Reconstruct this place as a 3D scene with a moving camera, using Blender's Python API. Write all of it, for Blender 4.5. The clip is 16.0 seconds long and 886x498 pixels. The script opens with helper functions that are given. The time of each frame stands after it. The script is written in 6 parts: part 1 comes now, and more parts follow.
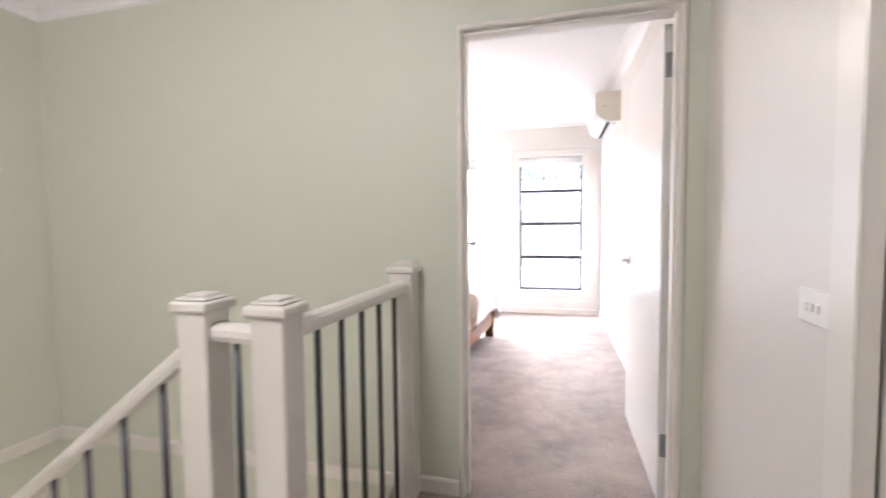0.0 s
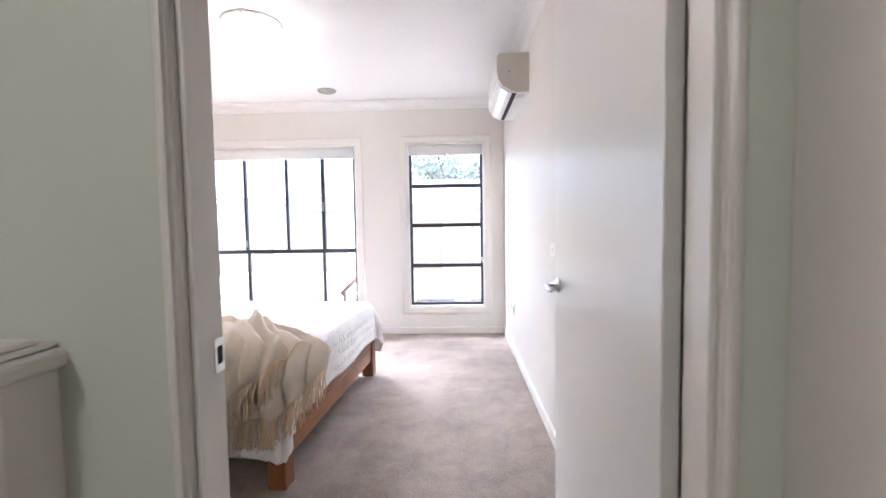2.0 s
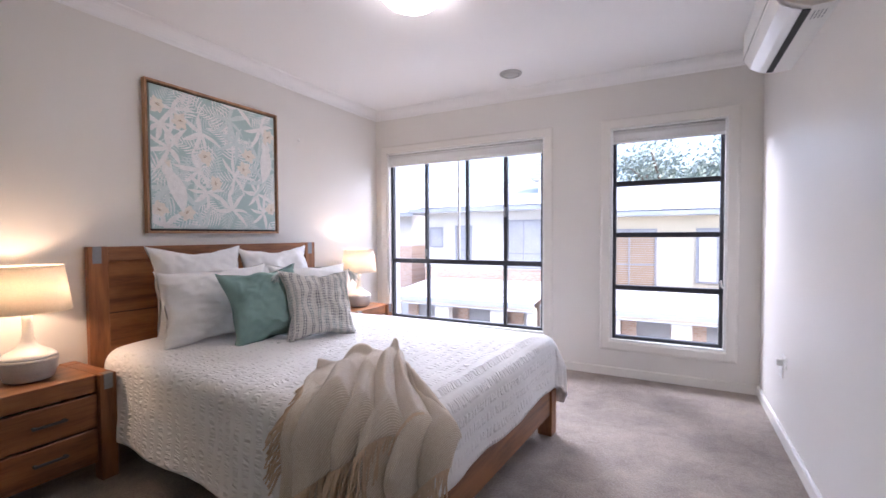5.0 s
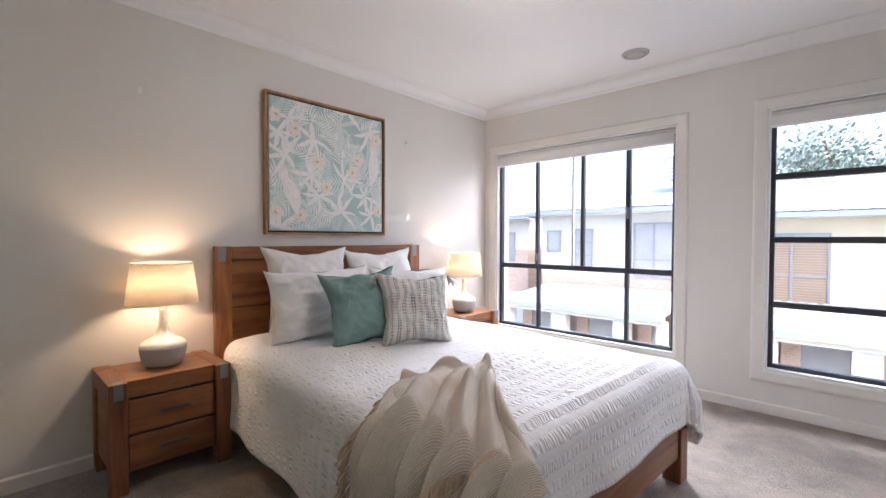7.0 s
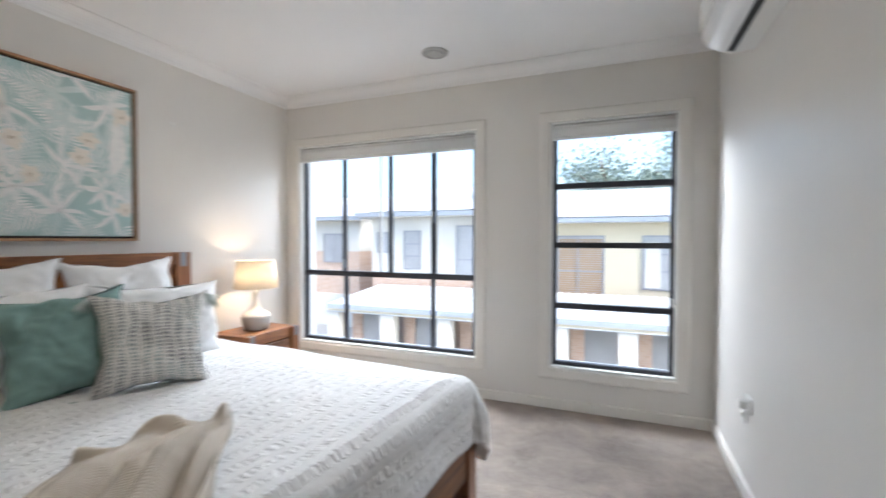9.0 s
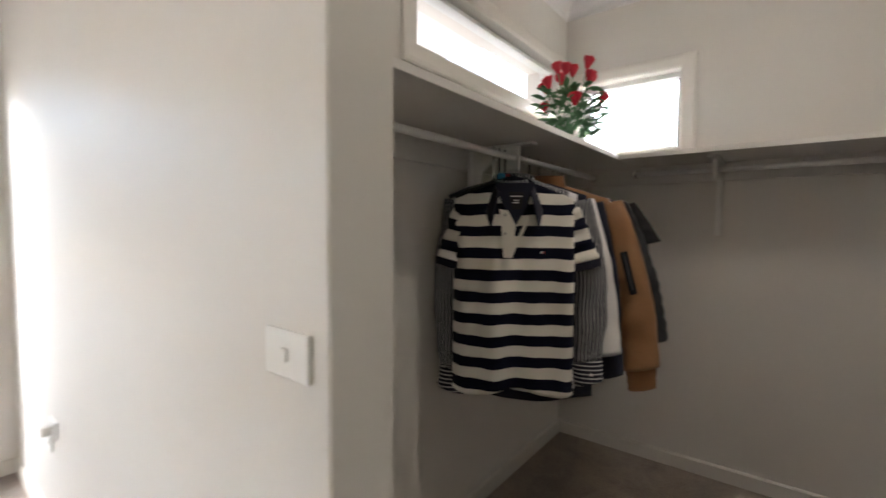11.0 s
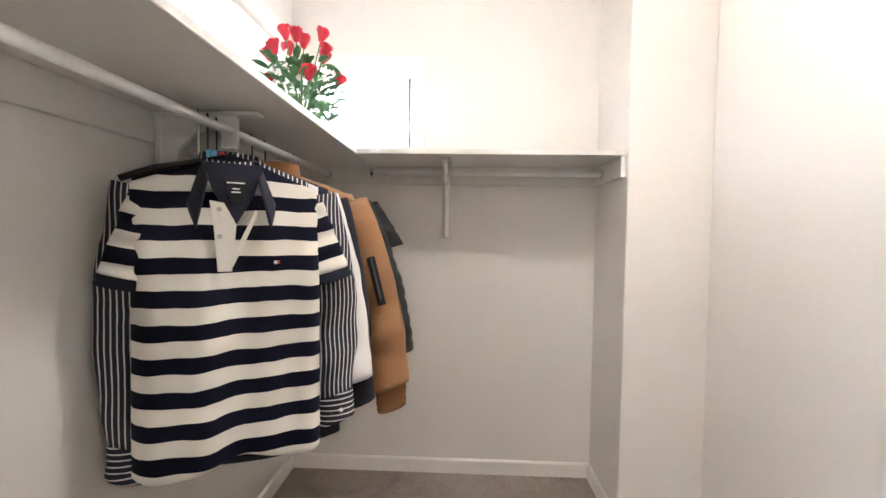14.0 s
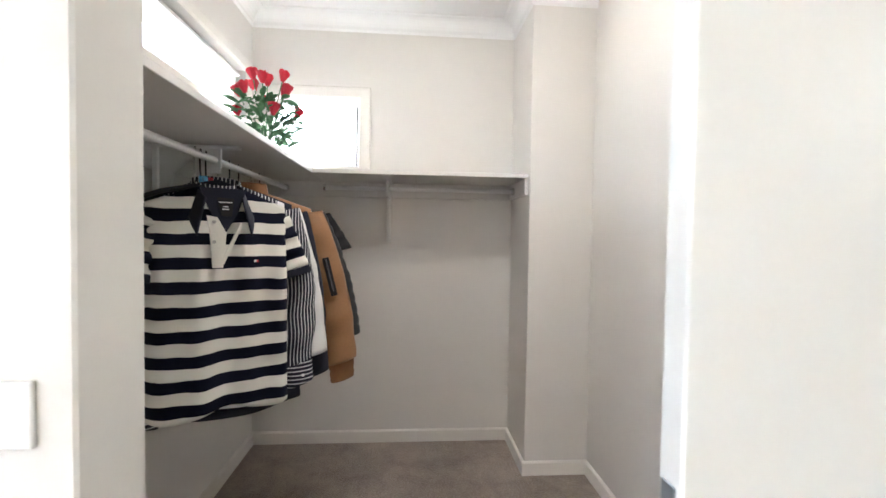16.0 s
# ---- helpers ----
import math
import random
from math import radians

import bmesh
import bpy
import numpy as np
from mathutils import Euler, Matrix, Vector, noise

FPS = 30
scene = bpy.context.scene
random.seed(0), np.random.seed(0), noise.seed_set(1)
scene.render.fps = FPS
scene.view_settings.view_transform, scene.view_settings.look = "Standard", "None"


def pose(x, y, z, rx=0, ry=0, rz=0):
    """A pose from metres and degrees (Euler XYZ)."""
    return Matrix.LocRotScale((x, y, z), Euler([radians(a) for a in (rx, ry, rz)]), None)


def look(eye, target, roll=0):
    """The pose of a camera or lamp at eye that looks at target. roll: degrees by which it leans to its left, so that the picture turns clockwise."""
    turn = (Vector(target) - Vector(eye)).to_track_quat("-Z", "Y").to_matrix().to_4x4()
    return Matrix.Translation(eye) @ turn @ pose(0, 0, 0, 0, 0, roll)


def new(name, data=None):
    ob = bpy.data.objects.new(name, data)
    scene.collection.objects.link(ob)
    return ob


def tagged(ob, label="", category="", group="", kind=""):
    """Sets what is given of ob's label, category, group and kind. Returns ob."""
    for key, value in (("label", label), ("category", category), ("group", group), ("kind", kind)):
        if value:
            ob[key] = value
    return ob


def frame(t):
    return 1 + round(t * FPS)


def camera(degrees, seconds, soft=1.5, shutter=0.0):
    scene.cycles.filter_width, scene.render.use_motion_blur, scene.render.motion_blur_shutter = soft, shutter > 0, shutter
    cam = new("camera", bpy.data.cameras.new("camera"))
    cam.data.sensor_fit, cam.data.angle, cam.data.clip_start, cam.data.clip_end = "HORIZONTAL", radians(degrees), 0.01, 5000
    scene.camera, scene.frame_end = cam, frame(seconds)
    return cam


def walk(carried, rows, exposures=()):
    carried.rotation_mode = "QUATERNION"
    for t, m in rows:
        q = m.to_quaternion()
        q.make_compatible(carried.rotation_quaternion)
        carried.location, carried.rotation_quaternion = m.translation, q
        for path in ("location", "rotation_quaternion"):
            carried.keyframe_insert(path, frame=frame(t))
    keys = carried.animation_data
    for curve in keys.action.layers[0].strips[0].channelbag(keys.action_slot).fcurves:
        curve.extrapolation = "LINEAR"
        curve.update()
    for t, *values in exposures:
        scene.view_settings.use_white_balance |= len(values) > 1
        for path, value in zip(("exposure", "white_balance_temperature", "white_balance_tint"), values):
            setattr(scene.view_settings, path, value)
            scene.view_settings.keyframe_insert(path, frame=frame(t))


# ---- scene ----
cam = camera(91.0, 16.0, soft=1.5, shutter=0.4)
PATH = [
    (0, (1.014, 2.645, 1.216), (0.517, 4.58, 1.107), -0.6),
    (0.5, (1.059, 2.908, 1.212), (0.915, 4.9, 1.099), -0.8),
    (1, (1.081, 3.213, 1.209), (1.048, 5.209, 1.094), -0.9),
    (1.5, (1.086, 3.533, 1.215), (1.052, 5.534, 1.101), -1.0),
    (2, (1.067, 3.830, 1.230), (1.005, 5.810, 1.118), -0.9),
    (2.5, (1.058, 4.100, 1.238), (0.871, 6.040, 1.130), -0.4),
    (3, (1.064, 4.312, 1.237), (0.722, 6.252, 1.137), -0.4),
    (3.5, (1.062, 4.470, 1.230), (0.557, 6.398, 1.139), -0.5),
    (4, (1.042, 4.547, 1.226), (0.386, 6.436, 1.143), -0.5),
    (4.5, (1.025, 4.617, 1.227), (0.234, 6.454, 1.153), -0.3),
    (5, (1.010, 4.687, 1.227), (0.077, 6.455, 1.164), -0.3),
    (5.2, (1.003, 4.714, 1.228), (0.015, 6.452, 1.167), -0.3),
    (7.3, (0.960, 4.967, 1.223), (-0.416, 6.395, 1.182), 0.1),
    (7.5, (0.940, 4.998, 1.225), (-0.453, 6.440, 1.188), 0.1),
    (8, (0.910, 5.11, 1.236), (-0.489, 6.543, 1.194), 0.4),
    (8.5, (0.922, 5.243, 1.246), (-0.282, 6.841, 1.203), 0.3),
    (9, (1.017, 5.382, 1.262), (0.264, 7.234, 1.219), 0.1),
    (9.5, (1.110, 5.493, 1.266), (0.972, 7.490, 1.221), 0.0),
    (10, (1.125, 5.558, 1.275), (1.718, 7.467, 1.231), 0.1),
    (10.2, (1.135, 5.576, 1.280), (2.000, 7.375, 1.217), 0.0),
    (12.3, (1.422, 5.735, 1.279), (3.374, 6.16, 1.182), 0.9),
    (12.5, (1.449, 5.761, 1.279), (3.42, 6.088, 1.180), 0.9),
    (13, (1.493, 5.792, 1.274), (3.482, 5.985, 1.187), 0.9),
    (13.5, (1.519, 5.808, 1.272), (3.513, 5.931, 1.188), 0.8),
    (14, (1.524, 5.814, 1.274), (3.523, 5.893, 1.191), 0.8),
    (14.5, (1.468, 5.797, 1.278), (3.466, 5.861, 1.195), 0.9),
    (15, (1.347, 5.766, 1.279), (3.345, 5.793, 1.207), 0.8),
    (15.5, (1.222, 5.742, 1.283), (3.22, 5.701, 1.214), 0.9),
    (16, (1.088, 5.755, 1.285), (3.081, 5.604, 1.224), 0.9),
]
EXPOSURES = [(0, 4.5, 6150, 20), (1.0, 4.15, 6050, 18), (2, 3.75, 6000, 18), (2.5, 3.5, 5950, 21), (3.5, 3.07, 5880, 23), (5, 2.78, 5930, 23),
             (7.5, 2.76, 6100, 14), (9, 2.52, 6000, 8), (10, 2.48, 6100, 9), (10.3, 2.5, 6250, 8), (12.2, 5.1, 6700, 16), (13.0, 5.1, 6350, 13), (14.5, 5.1, 6250, 12), (15.3, 4.95, 6150, 10), (16, 4.65, 5950, 9)]
walk(cam, [(t, look(eye, target, roll)) for t, eye, target, roll in PATH], EXPOSURES)

# ---- light ----
world = bpy.data.worlds.new("sky")
scene.world = world
world.use_nodes = True
wn = world.node_tree.nodes
sky = wn.new("ShaderNodeTexSky")
sky.sky_type = "NISHITA"
sky.sun_disc = False
sky.sun_elevation, sky.sun_rotation = radians(48), radians(110)
sky.air_density, sky.dust_density, sky.ozone_density = 1.0, 4.0, 1.0
wn["Background"].inputs["Strength"].default_value = 0.11
world.node_tree.links.new(sky.outputs[0], wn["Background"].inputs["Color"])
sun_data = bpy.data.lights.new("sun", "SUN")
sun_data.energy, sun_data.angle, sun_data.color = 0.5, radians(14), (1.0, 0.95, 0.88)
sun = new("sun", sun_data)
sun.matrix_world = look((8, -3, 12), (0, 0, 0))


def lamp(name, place, power, color, radius):
    data = bpy.data.lights.new(name, "POINT")
    data.energy, data.color, data.shadow_soft_size = power, color, radius
    ob = new(name, data)
    ob.location = place
    return ob


LAMP1, LAMP2 = (-1.75, 5.60), (-1.70, 8.06)
lamp("bedside_bulb", (*LAMP1, 0.985), 1.2, (1.0, 0.71, 0.44), 0.035)
lamp("bedside_bulb", (*LAMP2, 0.985), 1.2, (1.0, 0.71, 0.44), 0.035)
# Unseen lamp, added to brighten the hall.
lamp("hall_fill_lamp", (-0.05, 2.55, 2.30), 2.5, (1.0, 0.97, 0.91), 0.12)


def sky_fill(name, place, target, wide, tall, power, color=(0.93, 0.96, 1.0)):
    """Unseen area lamp outside over a window's head, added to boost its skylight."""
    data = bpy.data.lights.new(name, "AREA")
    data.shape, data.size, data.size_y, data.energy, data.color = "RECTANGLE", wide, tall, power, color
    ob = new(name, data)
    ob.matrix_world = look(place, target)


sky_fill("sky_fill_wide_window", (-2.3, 11.2, 3.8), (0.2, 6.6, 0.4), 2.4, 1.8, 80.0)
sky_fill("sky_fill_narrow_window", (1.3, 11.0, 3.75), (0.5, 6.6, 0.4), 1.4, 1.6, 18.0)
sky_fill("sky_fill_robe_window", (6.0, 6.34, 3.3), (2.4, 5.9, 0.6), 2.0, 1.6, 25.0)
sky_fill("sky_fill_long_robe_window", (2.2, 8.3, 3.2), (3.3, 5.4, 1.0), 1.8, 1.4, 330.0, (1.0, 0.95, 0.88))


# ---- materials ----
def nodes_of(name):
    m = bpy.data.materials.new(name)
    m.use_nodes = True
    t = m.node_tree
    return m, t, t.nodes["Principled BSDF"]


def surface(name, color, rough=0.6, metal=0.0, vary=0.06, scale=3.0, grain=60.0, bump=0.1, depth=0.002, stretch=(1, 1, 1), per_object=0.0,
            coat=0.0, sheen=0.0):
    """Paint, fabric, stone: two scales of variation in the colour and a fine relief."""
    m, t, b = nodes_of(name)
    n, l = t.nodes, t.links
    co = n.new("ShaderNodeTexCoord")
    mp = n.new("ShaderNodeMapping")
    mp.inputs["Scale"].default_value = stretch
    l.new(co.outputs["Object"], mp.inputs["Vector"])
    big, small = n.new("ShaderNodeTexNoise"), n.new("ShaderNodeTexNoise")
    big.inputs["Scale"].default_value, big.inputs["Detail"].default_value = scale, 4
    small.inputs["Scale"].default_value, small.inputs["Detail"].default_value = grain, 3
    for x in (big, small):
        l.new(mp.outputs[0], x.inputs["Vector"])
    add = n.new("ShaderNodeMath")
    add.operation = "ADD"
    l.new(big.outputs["Fac"], add.inputs[0])
    l.new(small.outputs["Fac"], add.inputs[1])
    ramp = n.new("ShaderNodeMapRange")
    ramp.inputs["From Min"].default_value, ramp.inputs["From Max"].default_value = 0.6, 1.4
    ramp.inputs["To Min"].default_value, ramp.inputs["To Max"].default_value = 1 - vary, 1 + vary
    l.new(add.outputs[0], ramp.inputs["Value"])
    value = ramp.outputs[0]
    if per_object:
        info = n.new("ShaderNodeObjectInfo")
        rr = n.new("ShaderNodeMapRange")
        rr.inputs["To Min"].default_value, rr.inputs["To Max"].default_value = 1 - per_object, 1 + per_object
        l.new(info.outputs["Random"], rr.inputs["Value"])
        mul = n.new("ShaderNodeMath")
        mul.operation = "MULTIPLY"
        l.new(value, mul.inputs[0])
        l.new(rr.outputs[0], mul.inputs[1])
        value = mul.outputs[0]
    sc = n.new("ShaderNodeVectorMath")
    sc.operation = "SCALE"
    sc.inputs[0].default_value = color
    l.new(value, sc.inputs["Scale"])
    l.new(sc.outputs[0], b.inputs["Base Color"])
    b.inputs["Roughness"].default_value, b.inputs["Metallic"].default_value = rough, metal
    b.inputs["Coat Weight"].default_value = coat
    b.inputs["Sheen Weight"].default_value = sheen
    if bump:
        bp = n.new("ShaderNodeBump")
        bp.inputs["Strength"].default_value, bp.inputs["Distance"].default_value = bump, depth
        l.new(small.outputs["Fac"], bp.inputs["Height"])
        l.new(bp.outputs[0], b.inputs["Normal"])
    return m


def carpet_material():
    m, t, b = nodes_of("carpet")
    n, l = t.nodes, t.links
    co = n.new("ShaderNodeTexCoord")
    tuft, patch, marks = (n.new("ShaderNodeTexNoise") for _ in range(3))
    tuft.inputs["Scale"].default_value, tuft.inputs["Detail"].default_value = 110, 5
    tuft.inputs["Roughness"].default_value = 0.65
    patch.inputs["Scale"].default_value, patch.inputs["Detail"].default_value = 9, 7
    patch.inputs["Roughness"].default_value, patch.inputs["Distortion"].default_value = 0.72, 0.6
    marks.inputs["Scale"].default_value, marks.inputs["Detail"].default_value = 2.6, 3
    for x in (tuft, patch, marks):
        l.new(co.outputs["Object"], x.inputs["Vector"])
    mix = n.new("ShaderNodeMath")
    mix.operation = "ADD"
    l.new(patch.outputs["Fac"], mix.inputs[0])
    l.new(marks.outputs["Fac"], mix.inputs[1])
    mix2 = n.new("ShaderNodeMath")
    mix2.operation = "MULTIPLY_ADD"
    mix2.inputs[1].default_value = 1.7
    l.new(tuft.outputs["Fac"], mix2.inputs[0])
    l.new(mix.outputs[0], mix2.inputs[2])
    ramp = n.new("ShaderNodeMapRange")
    ramp.inputs["From Min"].default_value, ramp.inputs["From Max"].default_value = 1.35, 2.35
    ramp.inputs["To Min"].default_value, ramp.inputs["To Max"].default_value = 0.50, 1.50
    l.new(mix2.outputs[0], ramp.inputs["Value"])
    sc = n.new("ShaderNodeVectorMath")
    sc.operation = "SCALE"
    sc.inputs[0].default_value = (0.365, 0.30, 0.25)
    l.new(ramp.outputs[0], sc.inputs["Scale"])
    l.new(sc.outputs[0], b.inputs["Base Color"])
    b.inputs["Roughness"].default_value, b.inputs["Sheen Weight"].default_value = 0.95, 0.15
    bp = n.new("ShaderNodeBump")
    bp.inputs["Strength"].default_value, bp.inputs["Distance"].default_value = 0.9, 0.012
    l.new(mix2.outputs[0], bp.inputs["Height"])
    l.new(bp.outputs[0], b.inputs["Normal"])
    return m


def wood_material(name, dark, light, axis):
    """Acacia boards: grain drawn out along one axis, a few knots, each piece of its own tone."""
    m, t, b = nodes_of(name)
    n, l = t.nodes, t.links
    co = n.new("ShaderNodeTexCoord")
    info = n.new("ShaderNodeObjectInfo")
    off = n.new("ShaderNodeVectorMath")
    off.operation = "MULTIPLY_ADD"
    off.inputs[0].default_value = (7, 5, 3)
    l.new(info.outputs["Random"], off.inputs[1])
    l.new(co.outputs["Object"], off.inputs[2])
    mp = n.new("ShaderNodeMapping")
    s = [9.0, 9.0, 9.0]
    s[axis] = 0.9
    mp.inputs["Scale"].default_value = s
    l.new(off.outputs[0], mp.inputs["Vector"])
    g, f = n.new("ShaderNodeTexNoise"), n.new("ShaderNodeTexNoise")
    g.inputs["Scale"].default_value, g.inputs["Detail"].default_value, g.inputs["Distortion"].default_value = 1.6, 5, 0.8
    f.inputs["Scale"].default_value, f.inputs["Detail"].default_value = 14, 3
    l.new(mp.outputs[0], g.inputs["Vector"])
    l.new(mp.outputs[0], f.inputs["Vector"])
    ad = n.new("ShaderNodeMath")
    ad.operation = "MULTIPLY_ADD"
    ad.inputs[1].default_value = 0.35
    l.new(f.outputs["Fac"], ad.inputs[0])
    l.new(g.outputs["Fac"], ad.inputs[2])
    cr = n.new("ShaderNodeValToRGB")
    cr.color_ramp.elements[0].position, cr.color_ramp.elements[1].position = 0.45, 0.85
    cr.color_ramp.elements[0].color, cr.color_ramp.elements[1].color = (*dark, 1), (*light, 1)
    l.new(ad.outputs[0], cr.inputs[0])
    hs = n.new("ShaderNodeHueSaturation")
    rr = n.new("ShaderNodeMapRange")
    rr.inputs["To Min"].default_value, rr.inputs["To Max"].default_value = 0.85, 1.15
    l.new(info.outputs["Random"], rr.inputs["Value"])
    l.new(rr.outputs[0], hs.inputs["Value"])
    l.new(cr.outputs[0], hs.inputs["Color"])
    l.new(hs.outputs[0], b.inputs["Base Color"])
    b.inputs["Roughness"].default_value, b.inputs["Coat Weight"].default_value, b.inputs["Coat Roughness"].default_value = 0.45, 0.15, 0.3
    bp = n.new("ShaderNodeBump")
    bp.inputs["Strength"].default_value, bp.inputs["Distance"].default_value = 0.15, 0.002
    l.new(ad.outputs[0], bp.inputs["Height"])
    l.new(bp.outputs[0], b.inputs["Normal"])
    return m


def stripe_material(name, a, b_col, axis, period, share, warp=0.006, rough=0.85, phase=0.0):
    """Two-colour striped cotton, the stripes square to one axis of the piece."""
    m, t, b = nodes_of(name)
    n, l = t.nodes, t.links
    co = n.new("ShaderNodeTexCoord")
    ns = n.new("ShaderNodeTexNoise")
    ns.inputs["Scale"].default_value = 9
    l.new(co.outputs["Object"], ns.inputs["Vector"])
    sep = n.new("ShaderNodeSeparateXYZ")
    l.new(co.outputs["Object"], sep.inputs[0])
    w = n.new("ShaderNodeMath")
    w.operation = "MULTIPLY_ADD"
    w.inputs[1].default_value = warp * 2
    l.new(ns.outputs["Fac"], w.inputs[0])
    l.new(sep.outputs[axis], w.inputs[2])
    md = n.new("ShaderNodeMath")
    md.operation = "MULTIPLY_ADD"
    md.inputs[1].default_value, md.inputs[2].default_value = 1 / period, phase
    l.new(w.outputs[0], md.inputs[0])
    fr = n.new("ShaderNodeMath")
    fr.operation = "FRACT"
    l.new(md.outputs[0], fr.inputs[0])
    lt = n.new("ShaderNodeMath")
    lt.operation = "LESS_THAN"
    lt.inputs[1].default_value = share
    l.new(fr.outputs[0], lt.inputs[0])
    mx = n.new("ShaderNodeMix")
    mx.data_type = "RGBA"
    mx.inputs["A"].default_value, mx.inputs["B"].default_value = (*a, 1), (*b_col, 1)
    l.new(lt.outputs[0], mx.inputs["Factor"])
    l.new(mx.outputs["Result"], b.inputs["Base Color"])
    b.inputs["Roughness"].default_value, b.inputs["Specular IOR Level"].default_value = rough, 0.15
    fine = n.new("ShaderNodeTexNoise")
    fine.inputs["Scale"].default_value = 350
    l.new(co.outputs["Object"], fine.inputs["Vector"])
    bp = n.new("ShaderNodeBump")
    bp.inputs["Strength"].default_value, bp.inputs["Distance"].default_value = 0.3, 0.001
    l.new(fine.outputs["Fac"], bp.inputs["Height"])
    l.new(bp.outputs[0], b.inputs["Normal"])
    return m


def quilt_material():
    """White seersucker cotton: bands of short puckers across the bed."""
    m, t, b = nodes_of("quilt_cotton")
    n, l = t.nodes, t.links
    co = n.new("ShaderNodeTexCoord")
    ns = n.new("ShaderNodeTexNoise")
    ns.inputs["Scale"].default_value = 11
    l.new(co.outputs["UV"], ns.inputs["Vector"])
    wob = n.new("ShaderNodeVectorMath")
    wob.operation = "MULTIPLY_ADD"
    wob.inputs[1].default_value = (0.02, 0.05, 0)
    l.new(ns.outputs["Color"], wob.inputs[0])
    l.new(co.outputs["UV"], wob.inputs[2])
    band, puck, bub = n.new("ShaderNodeTexWave"), n.new("ShaderNodeTexNoise"), n.new("ShaderNodeTexNoise")
    band.bands_direction = "X"
    band.inputs["Scale"].default_value = 4.6
    l.new(wob.outputs[0], band.inputs["Vector"])
    mp = n.new("ShaderNodeMapping")
    mp.inputs["Scale"].default_value = (14, 70, 1)
    l.new(wob.outputs[0], mp.inputs["Vector"])
    puck.inputs["Scale"].default_value, puck.inputs["Detail"].default_value = 1.0, 1
    l.new(mp.outputs[0], puck.inputs["Vector"])
    sh = n.new("ShaderNodeMapRange")
    sh.inputs["From Min"].default_value, sh.inputs["From Max"].default_value = 0.3, 0.7
    l.new(band.outputs["Fac"], sh.inputs["Value"])
    mul = n.new("ShaderNodeMath")
    mul.operation = "MULTIPLY"
    cen = n.new("ShaderNodeMath")
    cen.operation = "SUBTRACT"
    cen.inputs[1].default_value = 0.42
    l.new(puck.outputs["Fac"], cen.inputs[0])
    l.new(sh.outputs[0], mul.inputs[0])
    l.new(cen.outputs[0], mul.inputs[1])
    bub.inputs["Scale"].default_value, bub.inputs["Detail"].default_value = 16, 3
    l.new(co.outputs["UV"], bub.inputs["Vector"])
    ad = n.new("ShaderNodeMath")
    ad.operation = "MULTIPLY_ADD"
    ad.inputs[1].default_value = 0.2
    l.new(bub.outputs["Fac"], ad.inputs[0])
    l.new(mul.outputs[0], ad.inputs[2])
    bp = n.new("ShaderNodeBump")
    bp.inputs["Strength"].default_value, bp.inputs["Distance"].default_value = 0.85, 0.021
    l.new(ad.outputs[0], bp.inputs["Height"])
    l.new(bp.outputs[0], b.inputs["Normal"])
    b.inputs["Base Color"].default_value = (0.85, 0.84, 0.83, 1)
    b.inputs["Roughness"].default_value, b.inputs["Sheen Weight"].default_value = 0.85, 0.15
    return m


def weave_material(name, a, b_col, c, fx, fy):
    """Coarse woven wool: ribs and flecks in the cloth's own directions."""
    m, t, b = nodes_of(name)
    n, l = t.nodes, t.links
    co = n.new("ShaderNodeTexCoord")
    w1, w2, fl = n.new("ShaderNodeTexWave"), n.new("ShaderNodeTexWave"), n.new("ShaderNodeTexNoise")
    w1.bands_direction, w2.bands_direction = "X", "DIAGONAL"
    w1.inputs["Scale"].default_value, w2.inputs["Scale"].default_value = fx, fy
    for w in (w1, w2):
        w.inputs["Distortion"].default_value, w.inputs["Detail"].default_value, w.inputs["Detail Scale"].default_value = 1.5, 2, 3
        l.new(co.outputs["UV"], w.inputs["Vector"])
    fl.inputs["Scale"].default_value, fl.inputs["Detail"].default_value = 60, 3
    l.new(co.outputs["UV"], fl.inputs["Vector"])
    m1, m2 = n.new("ShaderNodeMix"), n.new("ShaderNodeMix")
    m1.data_type = m2.data_type = "RGBA"
    m1.inputs["A"].default_value, m1.inputs["B"].default_value, m2.inputs["B"].default_value = (*a, 1), (*b_col, 1), (*c, 1)
    l.new(w2.outputs["Fac"], m1.inputs["Factor"])
    pw = n.new("ShaderNodeMath")
    pw.operation = "MULTIPLY"
    l.new(w1.outputs["Fac"], pw.inputs[0])
    l.new(fl.outputs["Fac"], pw.inputs[1])
    l.new(pw.outputs[0], m2.inputs["Factor"])
    l.new(m1.outputs["Result"], m2.inputs["A"])
    l.new(m2.outputs["Result"], b.inputs["Base Color"])
    b.inputs["Roughness"].default_value, b.inputs["Sheen Weight"].default_value = 0.95, 0.3
    ad = n.new("ShaderNodeMath")
    l.new(w2.outputs["Fac"], ad.inputs[0])
    l.new(fl.outputs["Fac"], ad.inputs[1])
    bp = n.new("ShaderNodeBump")
    bp.inputs["Strength"].default_value, bp.inputs["Distance"].default_value = 0.5, 0.003
    l.new(ad.outputs[0], bp.inputs["Height"])
    l.new(bp.outputs[0], b.inputs["Normal"])
    return m


def glass_material():
    m, t, b = nodes_of("window_glass")
    b.inputs["Base Color"].default_value = (0.97, 0.99, 1.0, 1)
    b.inputs["Roughness"].default_value, b.inputs["Transmission Weight"].default_value, b.inputs["IOR"].default_value = 0.0, 1.0, 1.05
    return m


